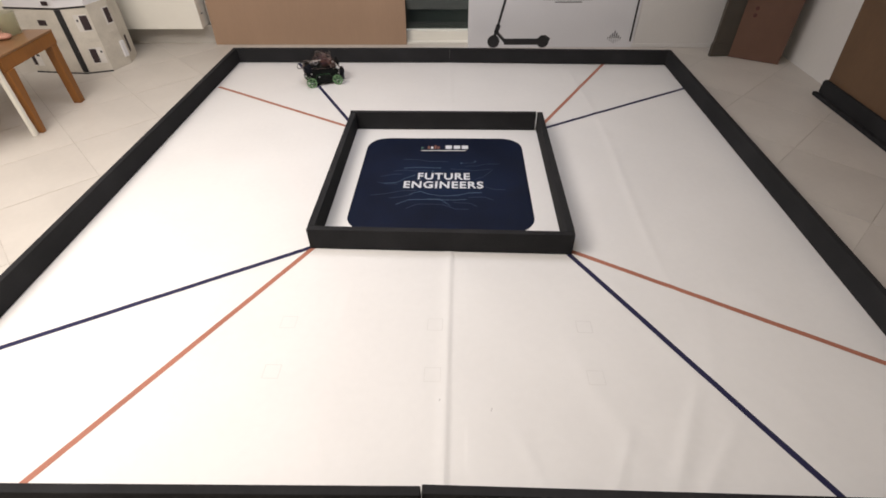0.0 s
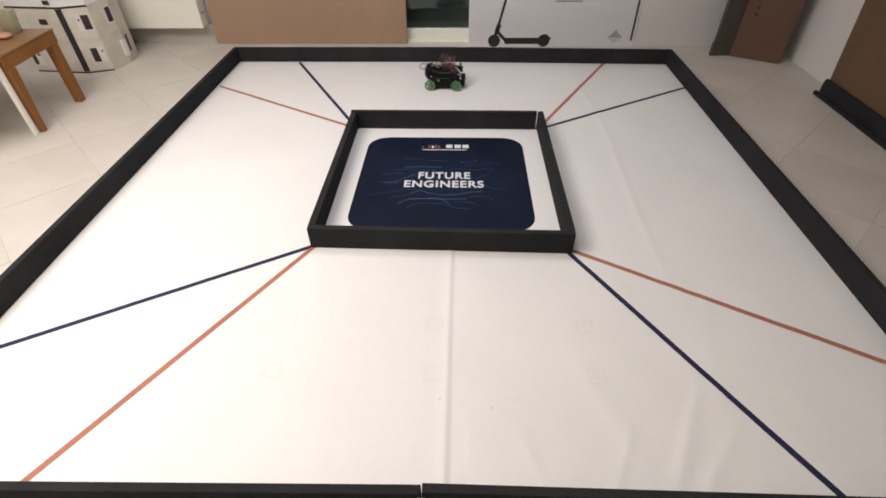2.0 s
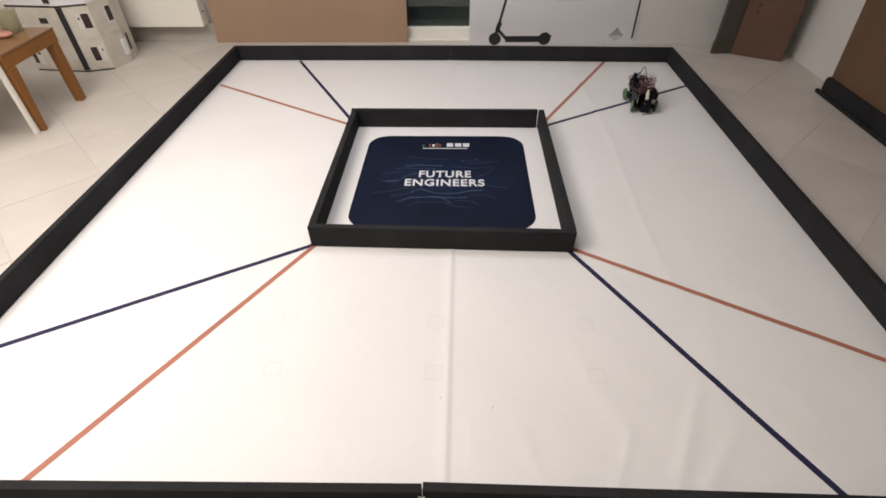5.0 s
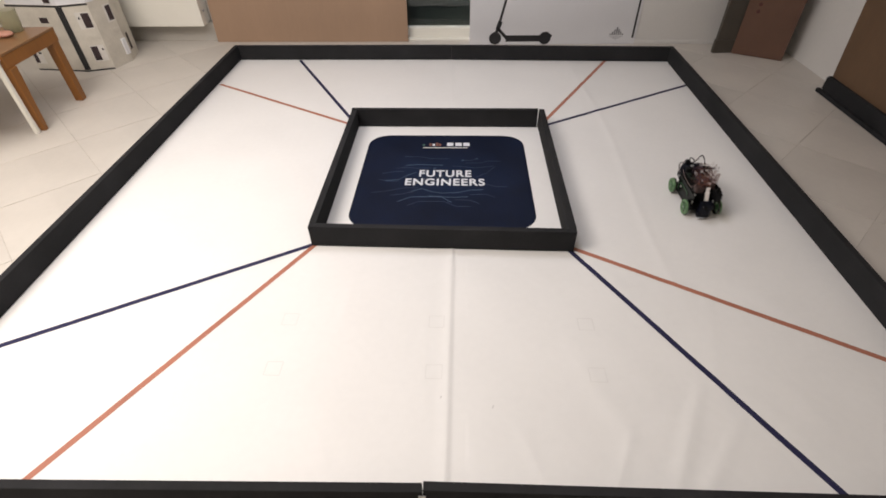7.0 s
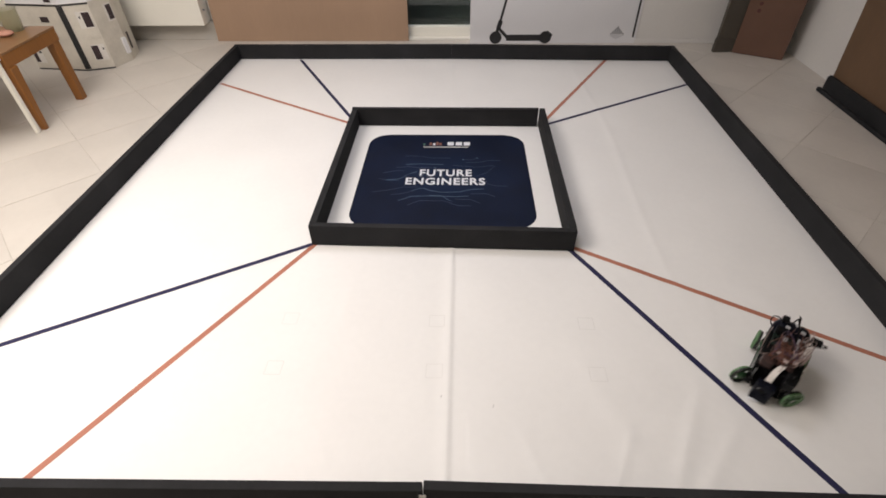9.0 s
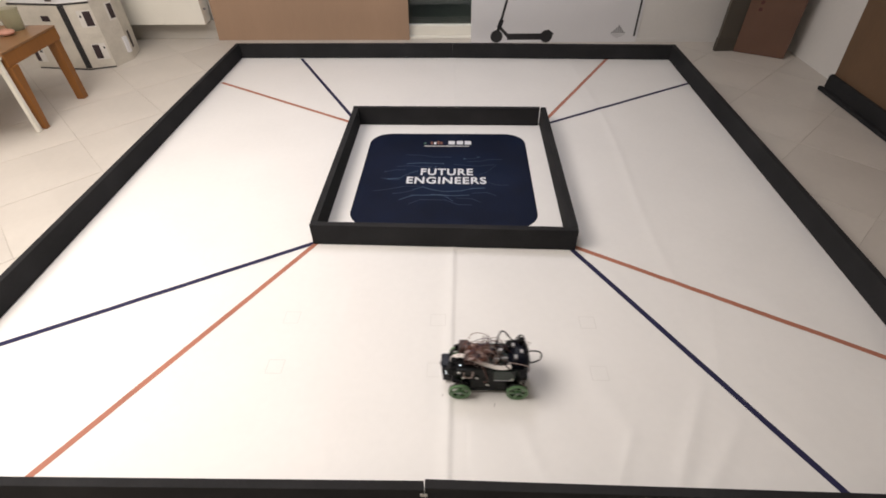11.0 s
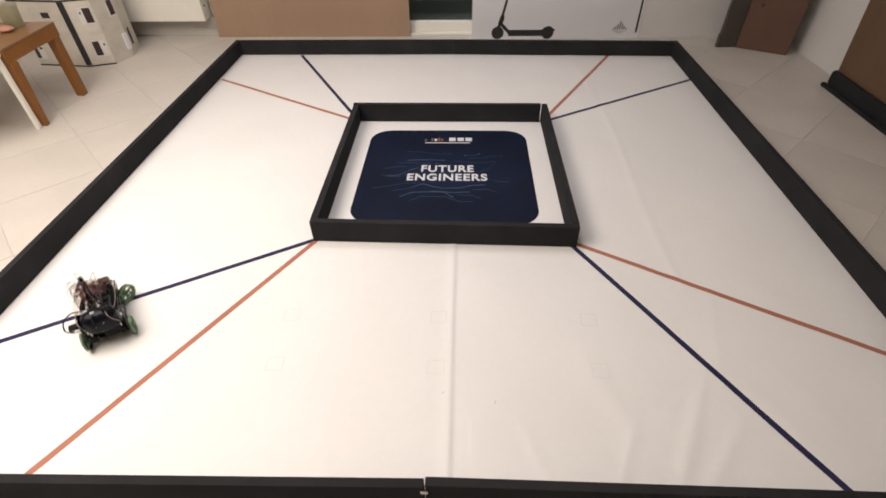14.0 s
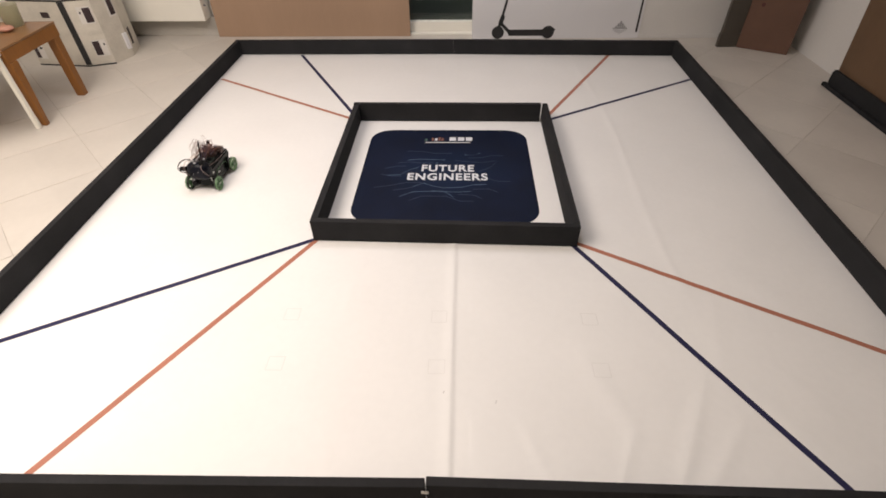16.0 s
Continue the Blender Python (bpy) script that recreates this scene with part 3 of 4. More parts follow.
def small_table():
    t = empty("small_table", pose(-2.247, 0.655, 0, 0, 0, 1.5), "low orange pine wooden table on square legs", "table")
    part("tabletop", boxed(-0.72, 0.0, -0.225, 0.222, 0.4085, 0.42, 0.003), PINE_SHEEN, t, "glossy pine top with its sheen in the colour")
    for y in (0.200, -0.223):
        part("side_apron", boxed(-0.695, -0.024, y, y + 0.02, 0.345, 0.408, 0.002), PINE, t)
    part("end_apron", boxed(-0.0235, -0.002, -0.223, 0.220, 0.345, 0.408, 0.002), PINE, t)

    def leg(x, y, top, foot):
        """A square leg that tapers from its top to its foot; x and y: its outer corner at the floor."""
        bm = boxed(-0.5, 0.5, -0.5, 0.5, 0, 0.3445, 0.0)
        for v in bm.verts:
            h = top if v.co.z > 0.2 else foot
            v.co.x, v.co.y = x + (v.co.x - 0.5) * h, y + (v.co.y - math.copysign(0.5, y)) * h
        bmesh.ops.bevel(bm, geom=bm.edges[:], offset=0.004, segments=2, profile=0.5, affect="EDGES", clamp_overlap=True)
        part("leg", bm, PINE, t)
    for x, y, top, foot in ((-0.006, 0.216, 0.052, 0.046), (0.003, -0.219, 0.056, 0.029), (-0.655, 0.216, 0.052, 0.046), (-0.655, -0.219, 0.052, 0.040)):
        leg(x, y, top, foot)


def white_leg():
    # The pale strip along the table leg, built as a white upright.
    t = empty("white_leg_with_shader", pose(-2.262, 0.405, 0), "white upright by the table leg, with an unseen slab added for shade", "chair")
    # The other legs and the top slab are unseen, added to shade the floor.
    for x, y in ((0, 0), (-0.36, 0), (-0.36, -0.32)):
        part("leg", boxed(x - 0.011, x + 0.011, y - 0.011, y + 0.011, 0, 0.39, 0.003), WHITE_PAINT, t)
    part("shade_seat", boxed(-0.385, 0.018, -0.345, 0.018, 0.391, 0.41, 0.005), WHITE_PAINT, t)


def table_clutter():
    bm = bmesh.new()
    bmesh.ops.create_uvsphere(bm, u_segments=20, v_segments=12, radius=1, matrix=Matrix.LocRotScale((-2.40, 0.70, 0.436), None, (0.045, 0.035, 0.016)))
    for f in bm.faces:
        f.smooth = True
    tagged(part("pink_dish", bm, PINK), "small pink plastic dish on the wooden table", "dish")
    cup = empty("plastic_cup", pose(-2.42, 0.80, 0.4202), "pale translucent plastic cup on the wooden table", "cup")
    bm = bmesh.new()
    bmesh.ops.create_cone(bm, segments=24, radius1=0.042, radius2=0.052, depth=0.11, matrix=pose(0, 0, 0.055), cap_ends=False)
    bmesh.ops.solidify(bm, geom=bm.faces[:], thickness=0.002)
    part("wall", bm, HAZY, cup)
    part("bottom", rod(bmesh.new(), (0, 0, 0), (0, 0, 0.003), 0.041, n=24), HAZY, cup)


def cardboard_box():
    a, b = Vector((1.985, 1.632)), Vector((2.262, 1.478))
    d = b - a
    t = empty("cardboard_box", pose(a.x, a.y, 0, 0, 0, math.degrees(math.atan2(d.y, d.x))), "tall closed red-brown cardboard box in the room corner", "cardboard box")
    w = d.length
    part("box", boxed(0, w, 0, 0.115, 0, 0.95, 0.004), CARD_DARK, t)
    for z in (0.288, 0.332):
        bm = plate(disc_outline(0, 0, 0.0125, 14), 0.0012, pose(0.072, -0.0002, z, 90, 0, 0))
        part("printed_mark", bm, RED_MARK, t, "dark red printed mark")


def door_jamb():
    t = empty("door_jamb", pose(1.93, 1.650, 0, 0, 0, 3), "dark olive wooden panel standing beside the box", "panel")
    part("upright", boxed(-0.068, 0.062, -0.01, 0.02, 0.09, 1.9, 0.003), OLIVE_FRAME, t)
    part("foot_block", boxed(-0.073, 0.062, -0.011, 0.021, 0.0, 0.0895, 0.001), OLIVE_FRAME, t)


def leaning_board():
    t = empty("fibreboard_panel", pose(2.291, 0.966, 0), "brown fibreboard panel leaning against the wall", "panel")
    part("face", plate([(0, 0), (0.088, 0.95), (-2.4, 0.95), (-2.4, 0)], 0.012, pose(-0.006, 0, 0, 90, 0, 90)), BOARD_BROWN, t)
    ob = tagged(part("spare_wall_board", boxed(2.262, 2.280, -1.2, 0.975, 0.0, 0.10, 0.002), BLACK_BOARD), "spare black board on edge before the brown panel", "board")
    part("foot_strip", boxed(2.236, 2.260, -1.2, 0.995, 0.0, 0.022, 0.004), BLACK_BOARD, ob)
    part("end_block", boxed(2.262, 2.284, 0.976, 0.985, 0.02, 0.09, 0.003), BLACK_BOARD, ob)


# Unseen housings, added only to give the two area lamps a body.
def added_lamp_housing(x, y, r, low):
    t = empty("added_lamp_housing", pose(x, y, HIGH), "round white housing added above a lamp, out of view", "ceiling light", "ceiling lights")
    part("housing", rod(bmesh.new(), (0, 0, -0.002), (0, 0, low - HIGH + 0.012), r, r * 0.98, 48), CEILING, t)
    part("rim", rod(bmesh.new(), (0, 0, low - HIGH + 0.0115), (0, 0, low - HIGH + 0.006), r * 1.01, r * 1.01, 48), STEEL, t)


added_lamp_housing(-1.85, -1.25, 1.07, 2.42)
added_lamp_housing(-0.2, 0.35, 0.42, 2.45)
cardboard_sheet()
scooter_carton()
kitchen_cabinet()
printed_carton()
small_table()
white_leg()
table_clutter()
cardboard_box()
door_jamb()
leaning_board()


# ---- the robot car: x forward, y to its left, origin on the ground between the wheels ----
HALF_BASE, HALF_TRACK, RADIUS = 0.0825, 0.067, 0.032
WHEELS = {}
RAISED = {"upper_deck", "controller_board", "board_chips", "connector_or_glint", "motor_driver", "driver_blocks", "rear_block", "ribbon_cable", "jumper_wire", "cable_plug"}


def wheel_meshes(side):
    """A green disc wheel with five holes and a black tyre on its inner half; side: where its outer face looks along y."""
    n = 40

    def ring(bm, prof):
        rows = []
        for k in range(n):
            a = k * math.tau / n
            rows.append([bm.verts.new((r * math.cos(a), side * y, r * math.sin(a))) for r, y in prof])
        m = len(prof)
        for k in range(n):
            p, q = rows[k], rows[(k + 1) % n]
            for i in range(m):
                bm.faces.new((p[i], p[(i + 1) % m], q[(i + 1) % m], q[i]))

    def finish(name, bm, mat):
        bmesh.ops.recalc_face_normals(bm, faces=bm.faces)
        me = bpy.data.meshes.new(name)
        bm.to_mesh(me)
        bm.free()
        me.materials.append(mat)
        return me
    disc = bmesh.new()
    ring(disc, [(0.0320, -0.0005), (0.0320, 0.0050), (0.0300, 0.0056), (0.0282, 0.0040), (0.0232, 0.0034), (0.0232, -0.0005)])
    for k in range(5):
        box(disc, 0.006, 0.0240, -0.0004, 0.0034, -0.0052, 0.0052, 0.001, pose(0, 0, 0, 0, k * 72, 0) @ Matrix.Diagonal((1, side, 1, 1)))
    tyre = bmesh.new()
    ring(tyre, [(0.0262, -0.0075), (0.0300, -0.0078), (0.0318, -0.0065), (0.0318, -0.0007), (0.0262, -0.0007)])
    hub = rod(bmesh.new(), (0, -0.0085 * side, 0), (0, 0.0062 * side, 0), 0.0100, n=18)
    cap = rod(bmesh.new(), (0, 0.0060 * side, 0), (0, 0.0072 * side, 0), 0.0036, n=10)
    return finish("wheel", disc, GREEN), finish("tyre", tyre, RUBBER), finish("hub", hub, DARK_GREEN), finish("axle_screw", cap, STEEL)


def robot():
    car = empty("robot_car", pose(-0.82, 1.15, 0.003, 0, 0, 22), "small black robot car with green wheels and loose wiring", "robot car")
    for sy in (1, -1):
        wm, tm, hm, cm = wheel_meshes(sy)
        for sx in (1, -1):
            w = tagged(new("wheel", wm), "green plastic disc wheel with holes")
            w.parent = car
            w.location = (sx * HALF_BASE, sy * HALF_TRACK, RADIUS)
            tagged(new("tyre", tm), "black rubber tyre").parent = w
            new("hub", hm).parent = w
            new("axle_screw", cm).parent = w
            WHEELS[(sx, sy)] = w
    # chassis and motors
    bm = boxed(-0.090, 0.105, -0.036, 0.036, 0.026, 0.032, 0.002)
    box(bm, -0.045, 0.045, -0.054, 0.054, 0.026, 0.032, 0.002)
    part("chassis_plate", bm, BLACK_PLASTIC, car)
    for sy in (1, -1):
        part("motor", boxed(-0.092, -0.050, sy * 0.043 - 0.011, sy * 0.043 + 0.011, 0.018, 0.046, 0.004), BLACK_PLASTIC, car)
        part("axle", rod(bmesh.new(), (-HALF_BASE, sy * 0.03, RADIUS), (-HALF_BASE, sy * 0.06, RADIUS), 0.004), STEEL, car)
        part("steering_knuckle", boxed(0.068, 0.096, sy * 0.046 - 0.008, sy * 0.046 + 0.008, 0.022, 0.042, 0.002), BLACK_PLASTIC, car)
    # side plates with rounded shoulders
    side = [(-0.055, 0.018), (0.060, 0.018), (0.066, 0.030), (0.070, 0.064), (0.096, 0.072), (0.102, 0.108), (0.092, 0.118), (-0.094, 0.118), (-0.106, 0.108), (-0.102, 0.074), (-0.060, 0.066), (-0.056, 0.030)]
    low_side = [(x, z if z < 0.08 else 0.074 + (z - 0.074) * 0.5) for x, z in side]
    for sy in (1, -1):
        part("side_plate", plate(side if sy > 0 else low_side, 0.003, Matrix.Translation((0, sy * 0.0515 + 0.0015, 0)) @ pose(0, 0, 0, 90, 0, 0)), SMOKED, car, "glossy smoked side plate")
    part("side_trim", wire(bmesh.new(), [(-0.052, -0.0555, 0.034), (-0.050, -0.0555, 0.060), (-0.038, -0.0555, 0.072), (0.0, -0.0555, 0.074), (0.036, -0.0555, 0.072), (0.046, -0.0555, 0.060)], 0.0011, 6, 6), DARK_GREEN, car, "green arched trim")
    part("battery_box", boxed(-0.080, 0.066, -0.0495, 0.040, 0.033, 0.100, 0.004), BLACK_PLASTIC, car)
    part("upper_deck", boxed(-0.100, 0.088, -0.050, 0.050, 0.079, 0.083, 0.0015), BLACK_PLASTIC, car)
    for x, y in ((-0.086, 0.042), (-0.086, -0.042), (0.078, 0.042), (0.078, -0.042)):
        part("standoff", rod(bmesh.new(), (x, y, 0.032), (x, y, 0.101), 0.003, n=8), STEEL, car)
    # front sensor block, tilted a little back
    nose = part("front_sensor", boxed(-0.013, 0.013, -0.024, 0.023, -0.038, 0.034, 0.004), BLUE_BLACK, car, "blue-black sensor housing")
    nose.matrix_local = pose(0.122, -0.005, 0.050, 0, 4, 0)
    # Two small glowing dots on the left face of the nose.
    for z in (-0.004, 0.008):
        part("glow_dot", boxed(-0.002, 0.001, 0.0232, 0.0242, z, z + 0.0035, 0.0004), WHITE_GLOW, nose, "small glowing white dot")
    part("lens", rod(bmesh.new(), (0.0128, -0.004, 0.012), (0.0170, -0.004, 0.012), 0.008, 0.0065, 16), BLACK_PLASTIC, nose, "black lens")
    # Thin white strip under the nose with a weak glow of its own.
    part("light_strip", boxed(0.0095, 0.0128, -0.022, 0.004, -0.0400, -0.0382, 0.0004), STRIP, nose, "weakly glowing white strip")
    # Steel dot added to catch the highlight on the nose's front face.
    part("screw_or_glint", boxed(0.0126, 0.0142, -0.016, -0.012, 0.018, 0.022, 0.0004), STEEL, nose, "bright steel screw or glint dot")
    bm = boxed(0.097, 0.107, 0.026, 0.036, 0.1165, 0.132, 0.002)
    rod(bm, (0.102, 0.031, 0.130), (0.102, 0.031, 0.140), 0.008, 0.0065, 12)
    part("front_post", bm, BLACK_PLASTIC, car)
    # boards and blocks on the deck
    part("controller_board", boxed(-0.066, -0.002, -0.042, 0.042, 0.092, 0.0945, 0.0008), PCB, car, "dark green circuit board")
    bm = bmesh.new()
    rnd = random.Random(5)
    for k in range(26):
        x, y = rnd.uniform(-0.058, -0.010), rnd.uniform(-0.036, 0.036)
        s, h = rnd.uniform(0.003, 0.008), rnd.uniform(0.002, 0.009)
        box(bm, x - s, x + s, y - s * 0.7, y + s * 0.7, 0.0945, 0.0945 + h)
    part("board_chips", bm, BLACK_PLASTIC, car)
    for x, y, z, sx, sy in ((-0.020, 0.022, 0.108, 0.008, 0.003), (-0.044, 0.020, 0.110, 0.008, 0.003), (-0.034, -0.010, 0.107, 0.006, 0.005), (-0.054, 0.034, 0.103, 0.006, 0.004)):
        part("connector_or_glint", boxed(x - sx, x + sx, y - sy, y + sy, 0.0945, z, 0.001), PALE_PLASTIC, car, "pale grey plug socket or glint block")
    part("motor_driver", boxed(0.005, 0.070, -0.032, 0.034, 0.090, 0.096, 0.001), RED_PCB, car, "red-brown circuit board")
    bm = bmesh.new()
    for k in range(18):
        x, y = rnd.uniform(0.008, 0.066), rnd.uniform(-0.028, 0.03)
        s, h = rnd.uniform(0.003, 0.007), rnd.uniform(0.006, 0.022)
        box(bm, x - s, x + s, y - s, y + s, 0.096, 0.096 + h)
    part("driver_blocks", bm, RED_PCB, car)
    # a tangle of brown wires on the front of the deck, with pale plugs in it
    for x, y, turn in ((0.052, 0.030, 20), (0.030, 0.038, -30), (0.062, 0.006, 50), (0.016, 0.020, 10), (0.044, -0.016, -15)):
        plug = part("wire_plug", boxed(-0.008, 0.008, -0.0035, 0.0035, -0.003, 0.003, 0.001), PALE_PLUG, car, "pale pinkish wire plug")
        plug.matrix_local = pose(x, y, 0.136, 8, -12, turn)
    part("front_block", boxed(0.056, 0.086, -0.047, -0.014, 0.1005, 0.128, 0.005), RED_PCB, car, "dark brown module")
    for k in range(13):
        pts = [(0.036 + rnd.uniform(-0.038, 0.032), rnd.uniform(-0.034, 0.034), 0.100 + 0.004 * min(q, 5 - q) + rnd.uniform(0, 0.012)) for q in range(6)]
        part("jumper_wire", wire(bmesh.new(), pts, rnd.uniform(0.0011, 0.0019), 6, 4), (ORANGE_WIRE, COPPER_WIRE, ORANGE_WIRE, PURPLE_WIRE)[k % 4], car)
    bm = bmesh.new()
    m = Matrix.Translation((-0.086, -0.004, 0.099))
    bmesh.ops.create_cube(bm, size=1, matrix=m @ Matrix.Diagonal((0.062, 0.100, 0.082, 1)))
    bmesh.ops.bevel(bm, geom=bm.edges[:], offset=0.029, segments=7, profile=0.5, affect="EDGES", clamp_overlap=True)
    for f in bm.faces:
        f.smooth = True
    part("rear_housing", bm, BLUE_BLACK, car, "rounded blue-black rear housing")
    # Pale blocks in place of the white glints on top of the rear housing.
    for x, y, z in ((-0.074, 0.022, 0.1175), (-0.070, -0.018, 0.1180), (-0.092, 0.004, 0.1178)):
        part("connector_or_glint", boxed(x - 0.004, x + 0.004, y - 0.006, y + 0.006, z - 0.004, z + 0.002, 0.001), PALE_PLASTIC, car, "pale grey plug socket or glint block")
    part("rear_plate", boxed(-0.0930, -0.0900, -0.040, 0.010, 0.026, 0.078, 0.001), SMOKED, car)
    part("rear_block", boxed(-0.088, -0.050, -0.043, -0.010, 0.0835, 0.112, 0.006), BLACK_PLASTIC, car)
    for y, z in ((-0.014, 0.108), (0.012, 0.100)):
        part("screw_or_glint", boxed(-0.1170, -0.1145, y - 0.003, y + 0.003, z - 0.002, z + 0.002, 0.0008), STEEL, car, "bright steel screw or glint dot")
    post = part("camera_post", boxed(-0.100, -0.089, -0.036, -0.025, 0.100, 0.138, 0.002), BLACK_PLASTIC, car)
    part("camera_head", boxed(-0.104, -0.084, -0.040, -0.021, 0.134, 0.153, 0.004), BLACK_PLASTIC, post)
    sens = part("side_sensor", boxed(0.076, 0.118, 0.024, 0.0495, 0.084, 0.117, 0.003), BLACK_PLASTIC, car)
    part("glow_dot", boxed(0.0805, 0.0835, 0.037, 0.040, 0.1172, 0.1188, 0.0004), WHITE_GLOW, sens, "bright white lamp")
    for x, y, z in ((-0.067, 0.0555, 0.078), (0.034, 0.0555, 0.083), (0.074, 0.0555, 0.082), (0.004, 0.0555, 0.050), (0.086, 0.0555, 0.108), (-0.03, -0.0555, 0.06), (-0.074, -0.0555, 0.084)):
        part("screw_or_glint", boxed(x - 0.004, x + 0.004, y - 0.0022, y + 0.0022, z - 0.004, z + 0.004, 0.0015), STEEL, car, "bright steel screw or glint dot")
    part("side_window", boxed(-0.072, -0.012, 0.0547, 0.0562, 0.072, 0.116, 0.0006), GREEN_GLOSS, car, "glossy dark green window in the side plate")
    part("window_rail", boxed(-0.070, -0.014, 0.0564, 0.0578, 0.0725, 0.0755, 0.0005), PALE_PLASTIC, car, "pale rail under the window")
    part("side_bracket", wire(bmesh.new(), [(0.072, 0.0562, 0.110), (0.070, 0.0562, 0.088), (0.064, 0.0562, 0.084), (0.052, 0.0562, 0.084), (0.048, 0.0562, 0.090), (0.047, 0.0562, 0.112)], 0.0016, 6, 4), WHITE_WIRE, car, "pale wire bracket")
    for x, low in ((0.010, 0.064),):
        part("hanging_wire", wire(bmesh.new(), [(x + 0.012, 0.030, 0.124), (x + 0.008, 0.052, 0.126), (x, 0.060, 0.108), (x - 0.006, 0.060, low + 0.012), (x + 0.006, 0.0575, low)], 0.0015, 6, 5), COPPER_WIRE, car, "brown wire hanging over the side")
    # cables
    part("ribbon_cable", band(bmesh.new(), [(0.114, -0.006, 0.056), (0.102, -0.004, 0.076), (0.080, 0.003, 0.094), (0.048, 0.022, 0.102), (0.012, 0.041, 0.105), (-0.028, 0.051, 0.104), (-0.060, 0.047, 0.103)], 0.017, 0.0012), RIBBON, car, "white flat cable")
    part("power_cable", wire(bmesh.new(), [(-0.010, 0.016, 0.11), (-0.016, 0.008, 0.165), (-0.026, -0.006, 0.206), (-0.040, -0.012, 0.206), (-0.062, -0.016, 0.168), (-0.080, -0.026, 0.146), (-0.093, -0.030, 0.136)], 0.0022), BLACK_PLASTIC, car, "black loop of cable over the deck")
    part("power_cable", wire(bmesh.new(), [(-0.09, 0.004, 0.132), (-0.122, 0.004, 0.142), (-0.146, 0.002, 0.132), (-0.147, 0.008, 0.110), (-0.126, 0.014, 0.102), (-0.112, 0.014, 0.104)], 0.0022), BLACK_PLASTIC, car, "black looped cable")
    part("power_cable", wire(bmesh.new(), [(-0.040, 0.030, 0.112), (-0.054, 0.060, 0.134), (-0.074, 0.084, 0.128), (-0.092, 0.090, 0.108), (-0.096, 0.074, 0.094), (-0.094, 0.05, 0.088)], 0.0022), BLACK_PLASTIC, car, "black looped cable")
    part("cable_plug", boxed(-0.104, -0.084, 0.050, 0.078, 0.082, 0.097, 0.003), BLACK_PLASTIC, car)
    for k in range(18):
        x0, y0 = rnd.uniform(0.005, 0.07), rnd.uniform(-0.03, 0.035)
        x1, y1 = rnd.uniform(-0.07, 0.1), rnd.uniform(-0.045, 0.055)
        top = rnd.uniform(0.125, 0.162)
        pts = [(x0, y0, 0.110), (x0 + rnd.uniform(-0.01, 0.01), y0 + rnd.uniform(-0.01, 0.02), top * 0.9),
               ((x0 + x1) / 2, (y0 + y1) / 2 + rnd.uniform(-0.015, 0.025), top), (x1, y1, rnd.uniform(0.10, 0.12)), (x1 + 0.005, y1, 0.09)]
        part("jumper_wire", wire(bmesh.new(), pts, 0.0009, 5, 5), (COPPER_WIRE, ORANGE_WIRE, COPPER_WIRE, PURPLE_WIRE)[k % 4], car)
    for k in range(11):
        # thin pale loops that stand over the tangle, leaning to the left side
        x, y = rnd.uniform(-0.005, 0.070), rnd.uniform(0.008, 0.042)
        x1, y1 = x + rnd.uniform(-0.045, 0.025), min(0.048, y + rnd.uniform(0.0, 0.03))
        top = rnd.uniform(0.135, 0.172)
        pts = [(x, y, 0.100), (x + rnd.uniform(-0.008, 0.008), y + 0.006, top - 0.016), ((x + x1) / 2, (y + y1) / 2 + 0.008, top), (x1, y1 + 0.004, top - 0.018), (x1 + 0.004, y1, 0.098)]
        part("jumper_wire", wire(bmesh.new(), pts, 0.0007, 5, 5), (WHITE_WIRE, WHITE_WIRE, COPPER_WIRE)[k % 3], car)
    part("power_cable", wire(bmesh.new(), [(-0.095, -0.034, 0.132), (-0.102, -0.050, 0.136), (-0.096, -0.062, 0.130), (-0.084, -0.060, 0.118), (-0.076, -0.046, 0.112)], 0.0020), BLACK_PLASTIC, car, "small black loop of cable")
    part("jumper_wire", wire(bmesh.new(), [(-0.070, -0.050, 0.096), (-0.030, -0.054, 0.090), (0.010, -0.055, 0.087), (0.044, -0.053, 0.086), (0.054, -0.045, 0.098), (0.046, -0.036, 0.100)], 0.0008, 5, 5), WHITE_WIRE, car)
    part("jumper_wire", wire(bmesh.new(), [(-0.05, 0.03, 0.1), (-0.08, 0.048, 0.118), (-0.112, 0.047, 0.100), (-0.106, 0.040, 0.060)], 0.0012, 5, 5), WHITE_WIRE, car)
    part("jumper_wire", wire(bmesh.new(), [(-0.085, -0.03, 0.118), (-0.118, -0.034, 0.110), (-0.120, -0.046, 0.085), (-0.098, -0.052, 0.055)], 0.0011, 5, 5), WHITE_WIRE, car)
    # the deck and all that it carries stand on the tall body
    for ob in list(car.children):
        if ob.name.split(".")[0] in RAISED:
            ob.location.z += 0.022
    return car


CAR = robot()
tiles()


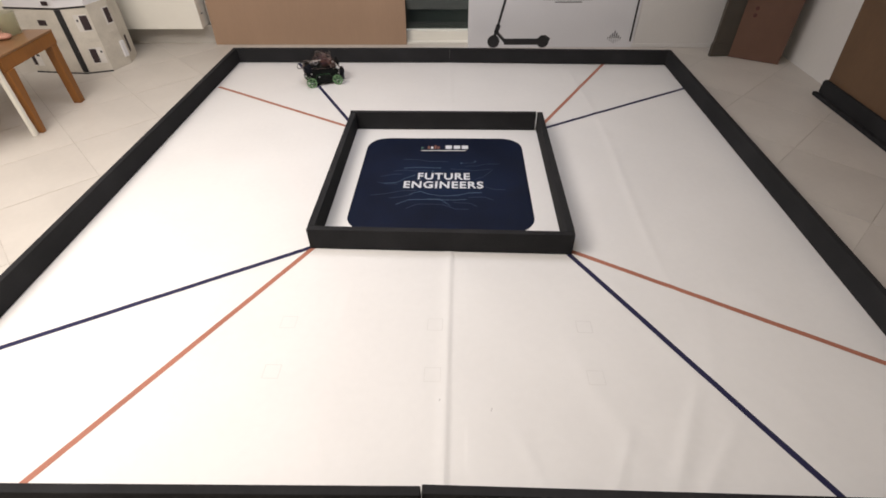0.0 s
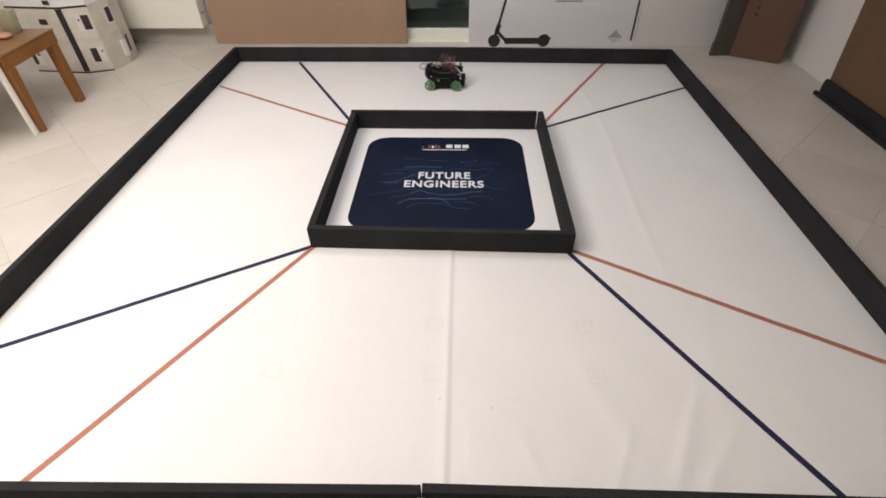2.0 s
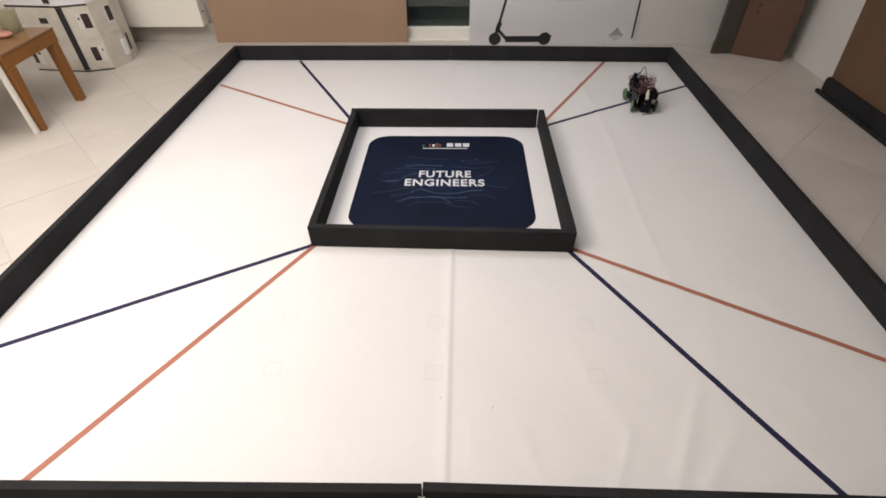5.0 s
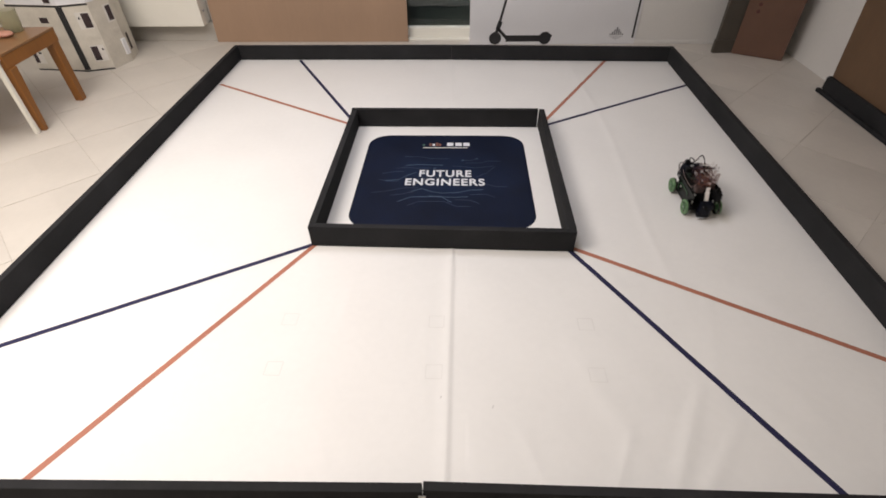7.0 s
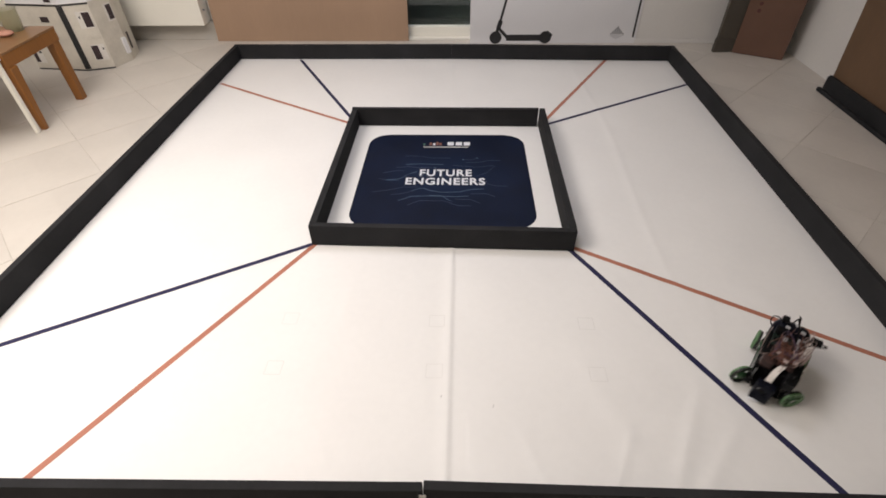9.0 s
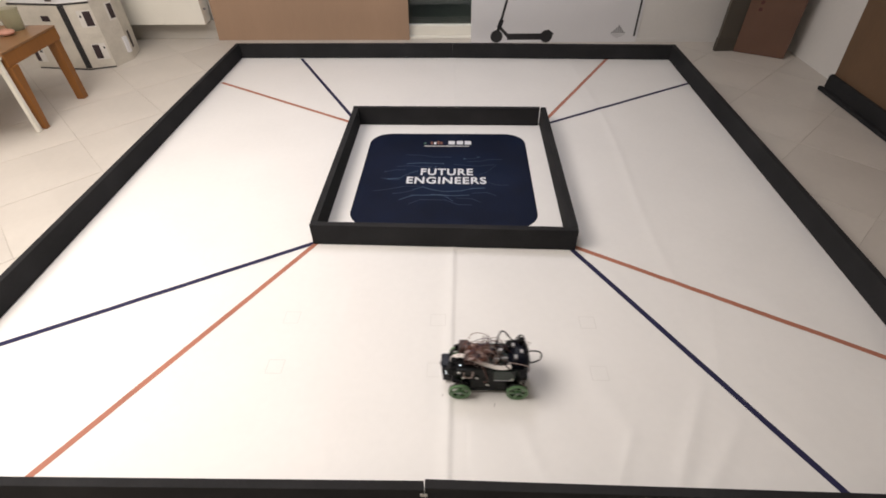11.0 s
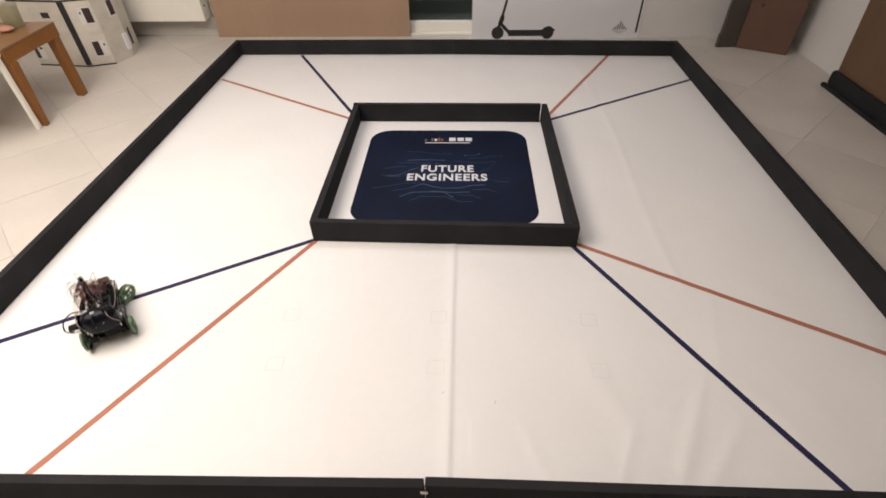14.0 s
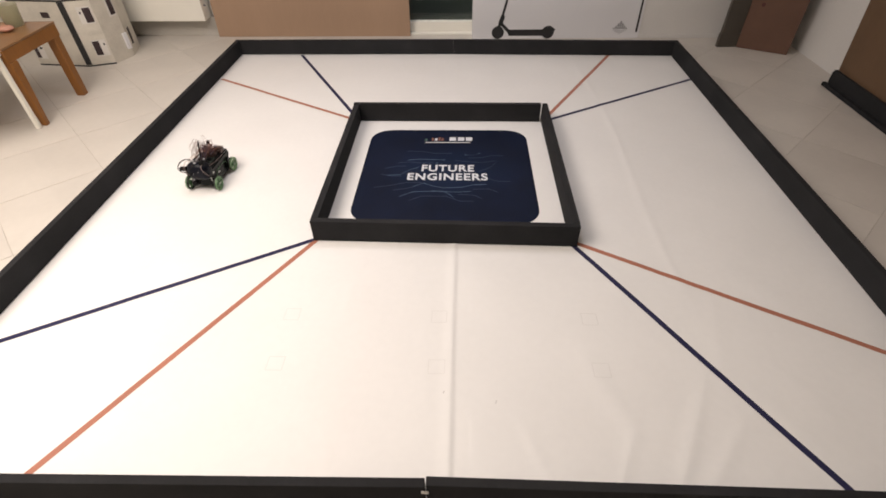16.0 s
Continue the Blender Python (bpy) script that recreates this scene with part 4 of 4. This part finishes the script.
# ---- what moves ----
DRIVE = [
    (0.0, -0.8180, 1.1490, 22), (0.25, -0.7150, 1.1280, 4), (0.5, -0.6040, 1.1040, -8), (1.0, -0.4280, 1.0820, -4), (1.5, -0.2380, 1.0790, -3), (2.0, -0.0320, 1.0760, -3),
    (2.5, 0.1890, 1.0700, -3), (3.0, 0.4210, 1.0630, -2), (3.5, 0.6550, 1.0580, -2), (4.0, 0.8550, 1.0530, -2), (4.2, 0.9430, 1.0480, -4),
    (4.4, 1.0300, 1.0320, -20), (4.6, 1.0970, 0.9750, -54), (4.8, 1.1280, 0.8850, -80), (5.0, 1.1210, 0.7900, -90), (5.5, 1.1080, 0.5500, -92), (6.0, 1.0940, 0.2930, -91),
    (6.3, 1.0880, 0.1480, -90), (6.5, 1.0900, 0.0490, -90), (7.0, 1.0915, -0.1890, -90), (7.5, 1.0970, -0.4200, -90), (8.0, 1.0965, -0.6640, -90), (8.5, 1.0990, -0.9000, -91),
    (8.8, 1.067, -1.022, -108), (9.0, 1.014, -1.086, -128), (9.2, 0.93, -1.131, -150), (9.4, 0.845, -1.157, -166), (9.6, 0.757, -1.165, -177), (9.8, 0.668, -1.162, -181),
    (10.3, 0.4650, -1.1500, -182), (10.8, 0.2430, -1.1340, -180), (11.3, 0.0280, -1.1200, -179), (11.5, -0.0645, -1.1240, -179), (12.0, -0.2995, -1.1260, -180),
    (12.5, -0.5370, -1.1275, -180), (13.0, -0.7640, -1.1340, -180), (13.2, -0.8580, -1.1320, -181), (13.35, -0.9230, -1.1280, -184), (13.5, -0.9810, -1.1185, -191),
    (13.7, -1.031, -1.063, -211), (14.0, -1.103, -0.95, -237), (14.2, -1.112, -0.865, -256), (14.5, -1.1010, -0.7370, -270), (15.0, -1.0945, -0.5345, -270),
    (15.5, -1.0955, -0.3130, -270), (16.0, -1.0900, -0.0800, -272),
]


def motions():
    walk(CAR, [(t, pose(x, y, 0.0035, 0, 0, a)) for t, x, y, a in DRIVE])
    ts = [r[0] for r in DRIVE]
    far = [0.0]
    for p, q in zip(DRIVE, DRIVE[1:]):
        far.append(far[-1] + math.hypot(q[1] - p[1], q[2] - p[2]))
    heading = [r[3] for r in DRIVE]
    steps = [k / 15 for k in range(241)]
    for (sx, sy), w in WHEELS.items():
        rows = []
        for t in steps:
            roll = math.degrees(np.interp(t, ts, far) / RADIUS)
            rate = (np.interp(t + 0.1, ts, heading) - np.interp(t - 0.1, ts, heading)) / 0.2
            steer = max(-45, min(45, rate * 0.55)) if sx > 0 else 0.0
            rows.append((t, pose(sx * HALF_BASE, sy * HALF_TRACK, RADIUS, 0, 0, steer) @ pose(0, 0, 0, 0, roll, 0)))
        walk(w, rows)


motions()
